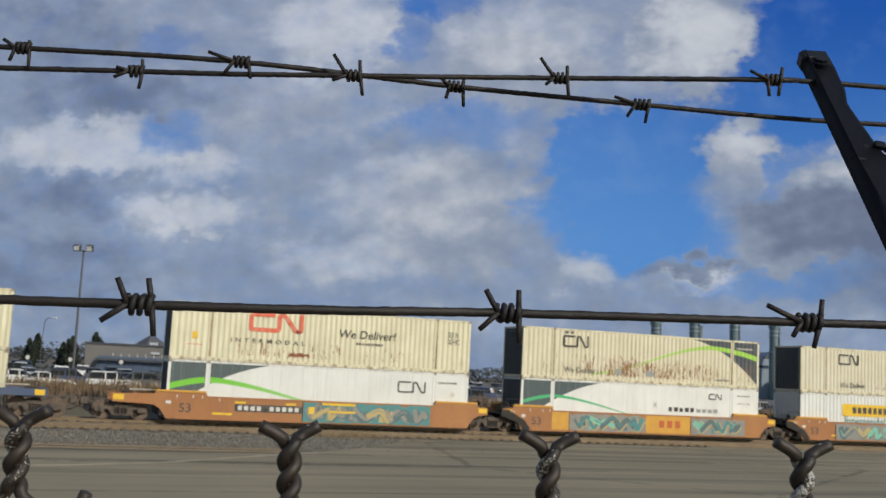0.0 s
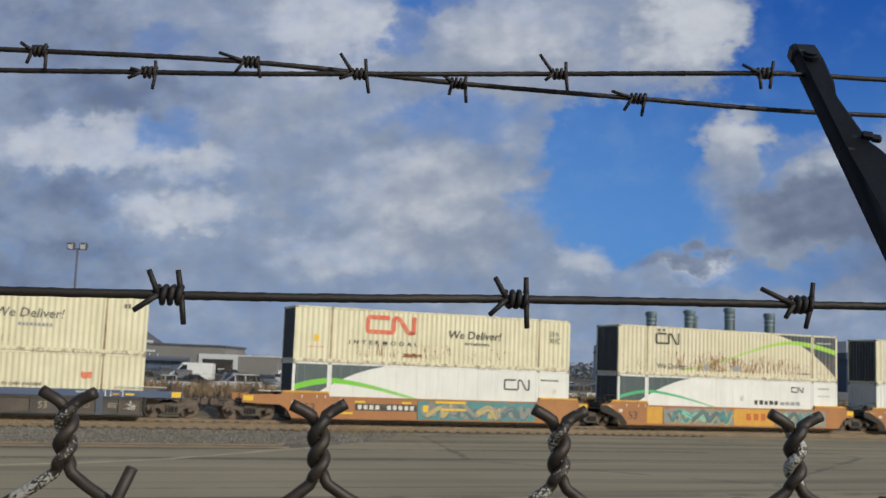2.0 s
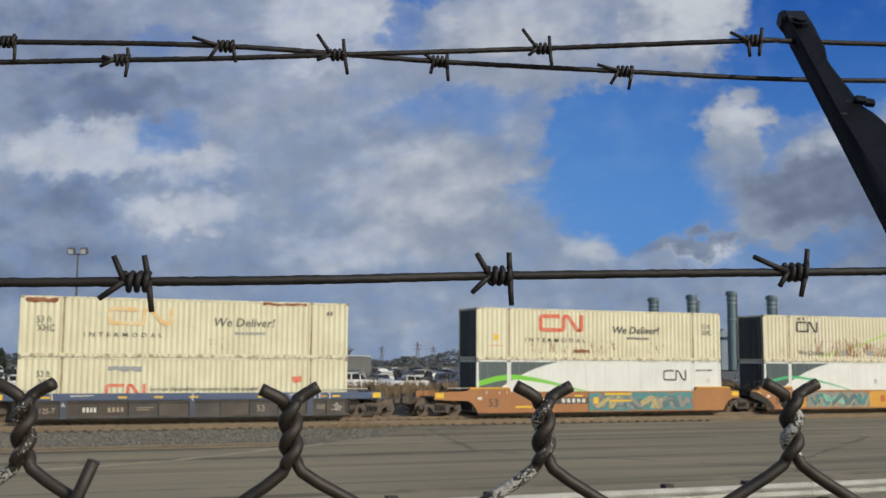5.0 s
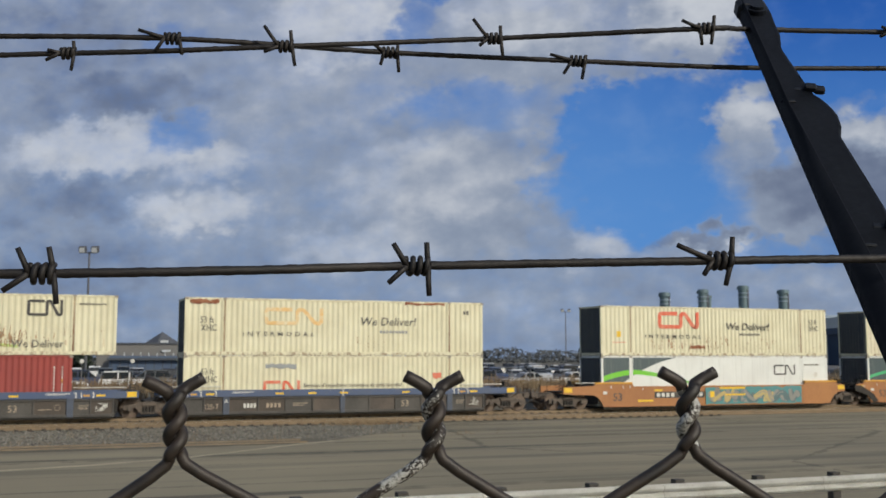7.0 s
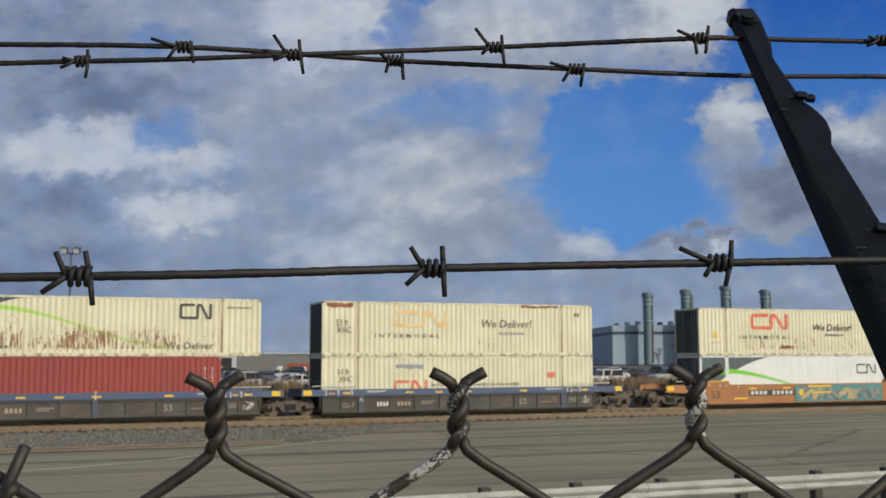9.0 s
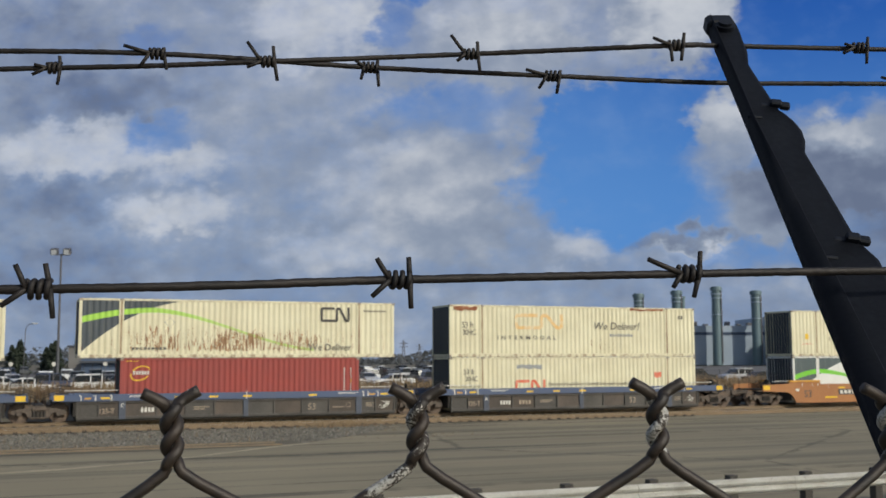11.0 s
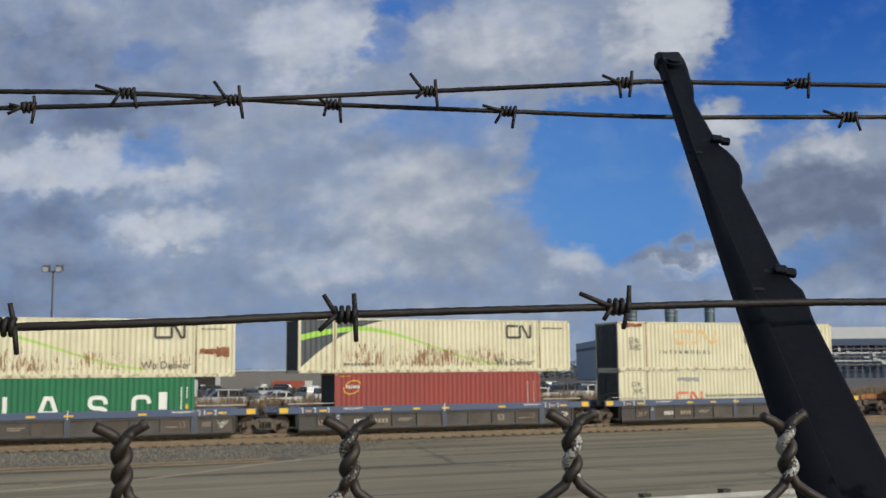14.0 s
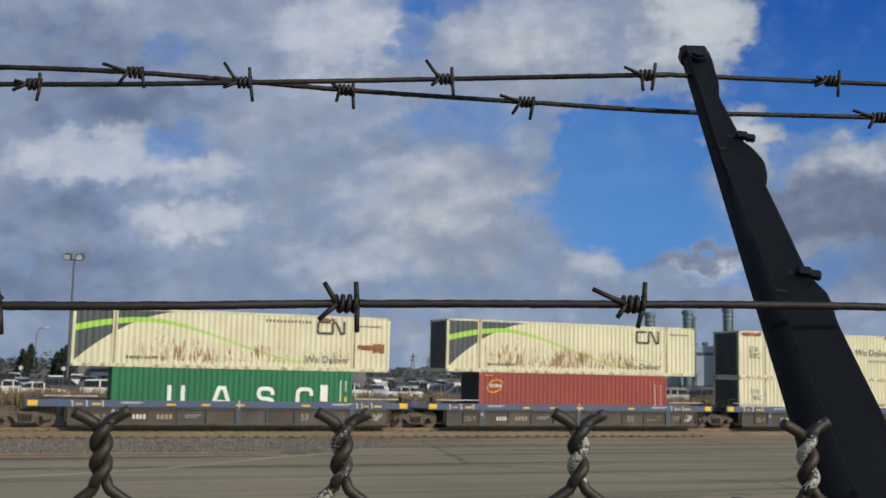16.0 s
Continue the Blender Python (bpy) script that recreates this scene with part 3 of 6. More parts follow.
def fence_post():
    top = thing("fence_post", "black painted steel fence post with slanted barbed wire arm", "post", pose(0.2, 0.29, 0))
    part("pole", cyl(bmesh.new(), (0.0, 0.022, (2.79 + GROUND) / 2), 0.03, 2.79 - GROUND, n=24, bevel=0.006), BLACK_PAINT, top)
    # the arm: a tapering pressed channel; local x across, y up the slope, z out of its face
    slope = Matrix.Translation((0.0, 0.0, 2.7766)) @ Matrix.Rotation(radians(41.25), 4, "X")

    def left(q):
        return -0.0276 + 0.0540 * q
    ys = [-0.03, 0.18, 0.235, 0.247, 0.258, 0.265, 0.272, 0.280, 0.315, 0.355, 0.366, 0.380, 0.394, 0.402, 0.414, 0.427, 0.462, 0.470, 0.482, 0.500, 0.512, 0.523]
    xs = [0.0215, 0.0192, 0.0188, 0.0204, 0.0207, 0.0172, 0.0162, 0.0158, 0.0159, 0.0157, 0.0196, 0.0213, 0.0188, 0.0152, 0.0143, 0.0138, 0.0126, 0.0145, 0.0170, 0.0182, 0.0195, 0.0200]
    bm = bmesh.new()
    rows = []
    for k in range(93):
        y = -0.03 + 0.560 * k / 92
        l, r = left(y), float(np.interp(y, ys, xs))
        w = max(0.0030, 0.0185 - 0.040 * y)
        rows.append([bm.verts.new(p) for p in ((l + 0.0005, y, -0.009), (l, y, -0.003), (l + 0.0012, y, -0.0016), (l + w - 0.0015, y, 0.0024), (l + w, y, 0.0010),
                                               (l + w + 0.0012, y, -0.0022), (r - 0.003, y, -0.0016), (r - 0.0008, y, -0.0024), (r, y, -0.0062))])
    for p, q in zip(rows, rows[1:]):
        for i in range(len(p) - 1):
            bm.faces.new((p[i], p[i + 1], q[i + 1], q[i]))
    bmesh.ops.solidify(bm, geom=bm.faces[:], thickness=0.0012)
    arm = part("arm", bm, BLACK_PAINT, top, smooth=True)
    arm.matrix_basis = slope
    # slots punched out of the flange to hold the strands: a bent tongue over a raised swelling
    for y, x in ((0.2705, 0.0128), (0.4065, 0.0136)):
        bm = bmesh.new()
        bmesh.ops.create_uvsphere(bm, u_segments=16, v_segments=10, radius=1.0, matrix=Matrix.LocRotScale((x - 0.0010, y - 0.024, -0.0034), None, (0.0068, 0.0170, 0.0016)))
        part("wire_holder", bm, BLACK_PAINT, top, smooth=True).matrix_basis = slope
        bm = bmesh.new()
        for a, b, z, wide in ((-0.0085, -0.0020, -0.0045, 0.0022), (-0.0030, 0.0035, -0.0015, 0.0028), (0.0025, 0.0082, -0.0025, 0.0026)):
            box(bm, a, b, -wide, wide, z - 0.0022, z + 0.0016, bevel=0.0009)
        cap = part("holder_cap", bm, BLACK_PAINT, top)
        cap.matrix_basis = slope @ pose(x - 0.0005, y, 0.0014, 0, 0, -14)
        slot = part("slot_edge", boxed(-0.0075, 0.0010, -0.0011, 0.0011, -0.0055, -0.0036, bevel=0.0006), BLACK_PAINT, top)
        slot.matrix_basis = slope @ pose(x - 0.0125, y - 0.014, 0.0025, 0, 0, -6)
    part("end_fold", boxed(left(0.515) - 0.0012, 0.0175, 0.519, 0.5315, -0.0095, 0.0018, bevel=0.0020), BLACK_PAINT, top).matrix_basis = slope
    bm = cyl(bmesh.new(), (0.0095, 0.516, -0.001), 0.0065, 0.008, n=14, bevel=0.002)
    part("rivet", bm, BLACK_PAINT, top).matrix_basis = slope
    return top


fence_post()


def guardrail():
    top = thing("guardrail", "white painted steel guardrail on dark posts at the yard's edge", "guardrail", yard(0, 18.0, GROUND))
    white = worn("weathered_white_paint", (0.72, 0.71, 0.66), (0.5, 0.48, 0.43), rough=0.55, scale=1.5, fine=25, amount=0.8, rust=0.25)
    dark = worn("creosoted_post", (0.05, 0.045, 0.04), (0.025, 0.022, 0.02), rough=0.85, scale=5, fine=40)
    prof = [(0.0, 0.40), (-0.05, 0.43), (-0.08, 0.47), (-0.05, 0.52), (0.0, 0.55), (-0.05, 0.58), (-0.08, 0.63), (-0.05, 0.68), (0.0, 0.71)]
    for k in range(-4, 7):
        bm = bmesh.new()
        a = [bm.verts.new((k * 3.81, y, z)) for y, z in prof]
        b = [bm.verts.new((k * 3.81 + 3.80, y, z)) for y, z in prof]
        for i in range(len(prof) - 1):
            bm.faces.new((a[i], b[i], b[i + 1], a[i + 1]))
        bmesh.ops.solidify(bm, geom=bm.faces[:], thickness=0.006)
        part("beam", bm, white, top)
        for j in (0.0, 1.905):
            x = k * 3.81 + j + 0.4
            part("post", boxed(x - 0.1, x + 0.1, 0.012, 0.2, 0, 0.78, bevel=0.01), dark, top)
    return top


guardrail()

# ---- train ----
LONG, WIDE, TALL = 16.15, 2.59, 2.896
START = [(0, -55.83), (1, -52.54), (2, -49.34), (3, -46.05), (4, -42.62), (5.2, -38.55), (6.5, -34.0), (7.5, -30.1), (8.5, -26.15), (9.7, -21.4),
         (11, -16.42), (12, -12.54), (13, -8.85), (14, -5.18), (15, -1.42), (16, 2.24)]
MOVING = []


def rides(ob, offset, z=0.0):
    """Makes a thing run with the train, its rear end that far along it."""
    MOVING.append((ob, offset, z))
    ob.matrix_basis = yard(offset - 55.83, 55.3, RAIL + z)
    return ob


def container_material(name, base, dirt, swoosh="", rust=0.3, mirrored=False, seed=0.0, lime=(0.30, 0.60, 0.06), dark=(0.045, 0.055, 0.065), thick=0.05):
    m, t, p = blank(name)
    v = coords(t)
    x, y, z = axes(t, v)
    sv = coords(t, (1, 1, 1), (seed, seed * 0.7, 0))
    big, fine = noisy(t, sv, 0.7, 5), noisy(t, sv, 14, 5, 0.65)
    col = mix(t, big.step(0.3, 0.72) * 0.55, base, dirt)
    if swoosh:
        u = (LONG - x) if mirrored else x
        front = (y * 1.0).step(-1.0, -1.15)
        reach, drop, bend = (6.2, 2.75, 2.2) if swoosh == "wave" else (6.3, 2.6, 2.0)
        k = (1.0 - u / reach).op("MAXIMUM", 0.0)
        edge = TALL - drop * k.op("POWER", bend)
        shade = (z - edge).step(-0.015, 0.015)
        near = (1.0 - u / (4.0 if swoosh == "wave" else 2.6)).op("MAXIMUM", 0.0)
        if swoosh == "wave":
            centre = 2.36 - 1.98 * u.step(3.2, 12.2) - 0.55 * near * near
        else:
            centre = 1.98 - 1.6 * u.step(1.6, 11.5) - 0.45 * near * near
        half = thick * 1.35 + 1.7 * thick * u.step(8.0, 0.0)
        line = ((z - centre).op("ABSOLUTE") - half).step(0.012, -0.012) * u.step(11.8, 11.6)
        col = mix(t, shade * front, col, mix(t, fine, dark, tuple(c * 1.6 for c in dark)))
        fade = u.step(2.0, 9.0) * 0.35
        col = mix(t, line * front * (1.0 - fade), col, lime)
        ends = (x - LONG / 2).op("ABSOLUTE").step(LONG / 2 - 0.16, LONG / 2 - 0.12)
        if swoosh == "wave":
            col = mix(t, ends * front, col, base)
    if rust:
        streak = noisy(t, coords(t, (11.0, 1, 1.7), (seed, 0, 0)), 1.0, 6, 0.72)
        drip = noisy(t, coords(t, (24.0, 1, 0.9), (seed, 4, 0)), 1.0, 3, 0.6)
        where = noisy(t, coords(t, (0.45, 1, 0.25), (seed * 2, 0, 0)), 1.0, 3)
        low = z.step(0.1, 0.45) * z.step(2.2, 0.8)
        middle = (x - LONG / 2).op("ABSOLUTE").step(LONG * 0.42, LONG * 0.16)
        r = (streak * 0.8 + fine * 0.2 + low * 0.12 + middle * low * 0.10 + (where - 0.5) * 0.30).step(0.882 - rust * 0.30, 0.922 - rust * 0.30)
        d = (drip + low * 0.08 + (where - 0.5) * 0.25).step(0.79 - rust * 0.2, 0.90 - rust * 0.2)
        col = mix(t, d * 0.45, col, (0.36, 0.19, 0.075))
        col = mix(t, r * 0.9, col, mix(t, fine.step(0.35, 0.65), (0.085, 0.034, 0.014), (0.34, 0.15, 0.05)))
        seam = (z.step(0.22, 0.12) + z.step(TALL - 0.12, TALL - 0.02) * 0.6) * noisy(t, coords(t, (2, 1, 1), (seed, 3, 0)), 2.0, 5, 0.7).step(0.47, 0.62)
        col = mix(t, seam * 0.7, col, (0.16, 0.07, 0.03))
    grime = noisy(t, coords(t, (9, 1, 0.35), (seed, 1, 0)), 1.0, 4).step(0.5, 0.75)
    col = mix(t, grime * 0.22, col, tuple(c * 0.45 for c in base))
    plug(t, col, p.inputs["Base Color"])
    plug(t, fine * 0.2 + 0.42, p.inputs["Roughness"])
    bumped(t, p, fine + big, 0.15, 0.003)
    return m


def ribbed_wall(bm, x0, x1, y, z0, z1, out, pitch=0.275, depth=0.036):
    """A corrugated steel side: ribs stand up and down, out is +1 or -1 along y."""
    n = max(2, round((x1 - x0) / pitch))
    step = (x1 - x0) / n
    xs = []
    for i in range(n):
        a = x0 + i * step
        xs += [(a, 0), (a + step * 0.26, 0), (a + step * 0.5, -depth), (a + step * 0.76, -depth)]
    xs.append((x1, 0))
    lo = [bm.verts.new((x, y + out * d, z0)) for x, d in xs]
    hi = [bm.verts.new((x, y + out * d, z1)) for x, d in xs]
    for i in range(len(xs) - 1):
        bm.faces.new((lo[i], lo[i + 1], hi[i + 1], hi[i]))


def ribbed_end(bm, x, y0, y1, z0, z1, out, pitch=0.25, depth=0.04):
    n = max(2, round((y1 - y0) / pitch))
    step = (y1 - y0) / n
    ys = []
    for i in range(n):
        a = y0 + i * step
        ys += [(a, 0), (a + step * 0.26, 0), (a + step * 0.5, -depth), (a + step * 0.76, -depth)]
    ys.append((y1, 0))
    lo = [bm.verts.new((x + out * d, y, z0)) for y, d in ys]
    hi = [bm.verts.new((x + out * d, y, z1)) for y, d in ys]
    for i in range(len(ys) - 1):
        bm.faces.new((lo[i], lo[i + 1], hi[i + 1], hi[i]))


POST_RUST = worn("rusty_post", (0.42, 0.34, 0.22), (0.17, 0.085, 0.04), rough=0.7, scale=2.5, fine=18, amount=1.0, stretch=(1, 1, 0.5))
CASTING = worn("corner_casting", (0.32, 0.29, 0.24), (0.14, 0.10, 0.07), rough=0.6, scale=6, fine=40, rust=0.4)


def container(label, skin, frame_skin, length=LONG, smooth_side=False, posts=True, end_skin=None, post_skin=None):
    top = thing("shipping_container", label, "container")
    w = WIDE / 2
    inner = [0.13] + ([1.86, 2.10, length - 2.10, length - 1.86] if posts else []) + [length - 0.13]
    for i in range(0, len(inner), 2):
        a, b = inner[i], inner[i + 1]
        for out in (-1, 1):
            if smooth_side:
                n = max(1, round((b - a) / 1.22))
                q = (b - a) / n
                for k in range(n):
                    part("side_panel", boxed(a + k * q + 0.004, a + (k + 1) * q - 0.004, *sorted((out * (w - 0.012), out * (w - 0.05))), 0.16, TALL - 0.10), skin, top)
            else:
                bm = bmesh.new()
                ribbed_wall(bm, a, b, out * (w - 0.008), 0.16, TALL - 0.09, out)
                part("side_panel", bm, skin, top)
    part("cargo_box", boxed(0.06, length - 0.06, -w + 0.06, w - 0.06, 0.12, TALL - 0.03), skin, top)
    for x, out in ((0.02, -1), (length - 0.02, 1)):
        bm = bmesh.new()
        ribbed_end(bm, x, -w + 0.12, w - 0.12, 0.16, TALL - 0.1, out)
        part("end_wall", bm, end_skin or skin, top)
    for y in (-w, w):
        a, b = sorted((y, y * (1 - 0.05 / w)))
        part("bottom_rail", boxed(0.1, length - 0.1, *sorted((y * 1.006, b if y < 0 else a)), 0.0, 0.175, bevel=0.012), frame_skin, top)
        part("top_rail", boxed(0.1, length - 0.1, a, b, TALL - 0.10, TALL, bevel=0.008), frame_skin, top)
        for x in (0, length - 0.14):
            a, b = sorted((y, y * (1 - 0.12 / w)))
            part("corner_post", boxed(x, x + 0.14, a, b, 0.118, TALL - 0.118, bevel=0.01), frame_skin, top)
            for z in (0, TALL - 0.118):
                part("corner_casting", boxed(x - 0.004, x + 0.174, *sorted((y * 1.003, y * (1 - 0.16 / w))), z, z + 0.118, bevel=0.012), CASTING, top)
        if posts:
            for x in (1.86, length - 2.10):
                a, b = sorted((y * 1.002, y * (1 - 0.1 / w)))
                part("lift_post", boxed(x, x + 0.07, a, b, 0.02, TALL - 0.01, bevel=0.008), frame_skin, top)
                part("lift_post", boxed(x + 0.17, x + 0.24, a, b, 0.02, TALL - 0.01, bevel=0.008), frame_skin, top)
                part("post_web", boxed(x + 0.07, x + 0.17, *sorted((y * 0.985, y * 0.95)), 0.02, TALL - 0.02), post_skin or frame_skin, top)
                for z in (0, TALL - 0.118):
                    part("lift_casting", boxed(x + 0.02, x + 0.22, *sorted((y * 1.005, y * 0.9)), z, z + 0.118, bevel=0.012), CASTING, top)
    for x in (0.02, length - 0.12):
        part("end_beam", boxed(x, x + 0.10, -w + 0.1, w - 0.1, 0.0, 0.14, bevel=0.008), frame_skin, top)
        part("end_beam", boxed(x, x + 0.10, -w + 0.1, w - 0.1, TALL - 0.12, TALL - 0.01, bevel=0.008), frame_skin, top)
    return top


CREAM, CREAM_DIRT = (0.69, 0.65, 0.47), (0.55, 0.50, 0.34)
WHITE, WHITE_DIRT = (0.70, 0.71, 0.68), (0.60, 0.60, 0.57)
FRAME_CREAM = container_material("cream_frame", CREAM, CREAM_DIRT, rust=0.42, seed=3)
FRAME_WHITE = container_material("white_frame", WHITE, WHITE_DIRT, rust=0.1, seed=4)
GREEN, RED = (0.012, 0.16, 0.065), (0.30, 0.052, 0.042)
OFF = {"u": 0.0, "r": 19.44, "c": 38.83, "i": 62.38, "o": 81.74, "j": 101.1}
LOW_Z, UP_Z = 0.17, 0.17 + TALL + 0.02

# shade of the left-facing container ends, put into the colour
SHADED_END = worn("shaded_end", (0.05, 0.058, 0.066), (0.03, 0.034, 0.04), rough=0.6, scale=2, fine=25)
skin = container_material("swoosh_cream_a", CREAM, CREAM_DIRT, "wave", 0.55, False, 1.3, lime=(0.34, 0.60, 0.08))
rides(container("cream corrugated container with dark corner and green wave, rust streaked", skin, FRAME_CREAM, post_skin=POST_RUST), OFF["u"], UP_Z - 0.14)
skin = container_material("swoosh_cream_b", CREAM, CREAM_DIRT, "wave", 0.6, False, 7.7, lime=(0.34, 0.60, 0.08))
rides(container("cream corrugated container with end coloured as in shade and green wave, rust streaked", skin, FRAME_CREAM, end_skin=SHADED_END, post_skin=POST_RUST), OFF["r"], UP_Z)
skin = container_material("plain_cream", CREAM, CREAM_DIRT, rust=0.18, seed=2.2)
rides(container("plain cream corrugated container with faded orange emblem", skin, FRAME_CREAM, end_skin=SHADED_END, post_skin=POST_RUST), OFF["c"], UP_Z)
rides(container("plain cream corrugated container low in the well car", skin, FRAME_CREAM, end_skin=SHADED_END, post_skin=POST_RUST), OFF["c"], LOW_Z)
skin = container_material("cream_red_emblem", CREAM, CREAM_DIRT, rust=0.45, seed=5.1)
rides(container("cream corrugated container with red emblem and rust streaks", skin, FRAME_CREAM, end_skin=SHADED_END, post_skin=POST_RUST), OFF["i"], UP_Z)
skin = container_material("white_smooth_green", WHITE, WHITE_DIRT, "arc", 0.0, False, 6.0, lime=(0.16, 0.52, 0.03), dark=(0.05, 0.07, 0.075))
rides(container("smooth white container with dark corner and bright green arc", skin, FRAME_WHITE, smooth_side=True, end_skin=SHADED_END), OFF["i"], LOW_Z)
skin = container_material("swoosh_cream_c", (0.66, 0.61, 0.46), CREAM_DIRT, "wave", 0.62, True, 9.9, lime=(0.34, 0.60, 0.08))
rides(container("dull cream container with dark front corner, green wave and heavy rust", skin, FRAME_CREAM, end_skin=SHADED_END, post_skin=POST_RUST), OFF["o"], UP_Z)
skin = container_material("white_smooth_teal", (0.74, 0.74, 0.71), WHITE_DIRT, "arc", 0.0, False, 8.0, lime=(0.05, 0.40, 0.16), dark=(0.04, 0.06, 0.065), thick=0.03)
rides(container("smooth white refrigerated container with thin teal arc", skin, FRAME_WHITE, smooth_side=True, end_skin=SHADED_END), OFF["o"], LOW_Z)
skin = container_material("plain_cream_dull", (0.64, 0.60, 0.47), CREAM_DIRT, "", 0.4, False, 4.4)
rides(container("dull cream corrugated container with end coloured as in shade", skin, FRAME_CREAM, end_skin=SHADED_END, post_skin=POST_RUST), OFF["j"], UP_Z)
skin = container_material("white_ribbed", WHITE, WHITE_DIRT, "", 0.05, False, 5.5)
rides(container("white corrugated container with yellow sign panel", skin, FRAME_WHITE), OFF["j"], LOW_Z)
skin = container_material("green_steel", GREEN, (0.02, 0.12, 0.06), "", 0.06, False, 3.1)
rides(container("green corrugated forty-foot container with white block lettering", skin, skin, length=12.19, posts=False), OFF["u"] + 1.95, LOW_Z)
skin = container_material("red_steel", RED, (0.22, 0.05, 0.045), "", 0.05, False, 2.7)
rides(container("red corrugated forty-foot container in the well car", skin, skin, length=12.19, posts=False, end_skin=SHADED_END), OFF["r"] + 1.98, LOW_Z)

# ---- well cars ----
NAVY = worn("faded_blue_chord", (0.055, 0.085, 0.17), (0.075, 0.095, 0.15), rough=0.55, scale=1.2, fine=18, amount=0.9, rust=0.12, stretch=(1, 1, 1.5))
GREY_SIDE = worn("sooty_grey_side", (0.085, 0.078, 0.070), (0.050, 0.046, 0.042), rough=0.75, scale=0.8, fine=14, amount=1.0, rust=0.10, stretch=(1, 1, 0.6))
BROWN_PANEL = worn("brown_grimy_panel", (0.115, 0.092, 0.075), (0.065, 0.055, 0.048), rough=0.8, scale=0.9, fine=14, amount=1.0, stretch=(1, 1, 0.6), vary=0.5)
BLUE_POST = worn("grey_blue_post", (0.065, 0.080, 0.115), (0.05, 0.055, 0.07), rough=0.6, scale=2, fine=20, amount=0.9)
# grime on the cars' gear; also the painted shade of a doorway
GRIME_AND_SHADE = worn("black_grime_and_shade", (0.022, 0.020, 0.018), (0.045, 0.038, 0.032), rough=0.85, scale=4, fine=30, amount=1.0)
TRUCK = worn("dusty_cast_steel", (0.125, 0.098, 0.078), (0.06, 0.048, 0.04), rough=0.8, scale=5, fine=30, amount=1.0)
WHEEL = worn("wheel_steel", (0.16, 0.115, 0.085), (0.08, 0.058, 0.045), rough=0.55, metal=0.3, scale=5, fine=30, amount=1.0)
ORANGE = worn("faded_orange_paint", (0.385, 0.170, 0.055), (0.30, 0.125, 0.048), rough=0.55, scale=0.5, fine=9, amount=0.9, stretch=(1, 1, 0.5), rust=0.03)
AMBER = worn("amber_paint", (0.62, 0.33, 0.045), (0.50, 0.25, 0.04), rough=0.5, scale=2, fine=20, amount=0.7)
YELLOW = worn("yellow_reflector", (0.78, 0.50, 0.03), (0.62, 0.38, 0.03), rough=0.4, scale=4, fine=40, amount=0.6)
PALE = worn("chalky_white_paint", (0.66, 0.65, 0.60), (0.45, 0.43, 0.39), rough=0.7, scale=8, fine=60, amount=0.8)
TAN = worn("tan_stencil", (0.36, 0.29, 0.21), (0.26, 0.2, 0.15), rough=0.7, scale=8, fine=60, amount=0.8)
BLACK_INK = worn("black_lettering", (0.03, 0.03, 0.03), (0.10, 0.09, 0.08), rough=0.6, scale=7, fine=30, amount=0.9)
RED_INK = worn("faded_red_lettering", (0.62, 0.085, 0.035), (0.68, 0.30, 0.20), rough=0.6, scale=3, fine=30, amount=0.8)
ORANGE_INK = worn("peeling_orange_lettering", (0.70, 0.42, 0.14), (0.68, 0.63, 0.45), rough=0.6, scale=1.6, fine=9, amount=1.0)
SIDE = -1.50
WHEELS = []


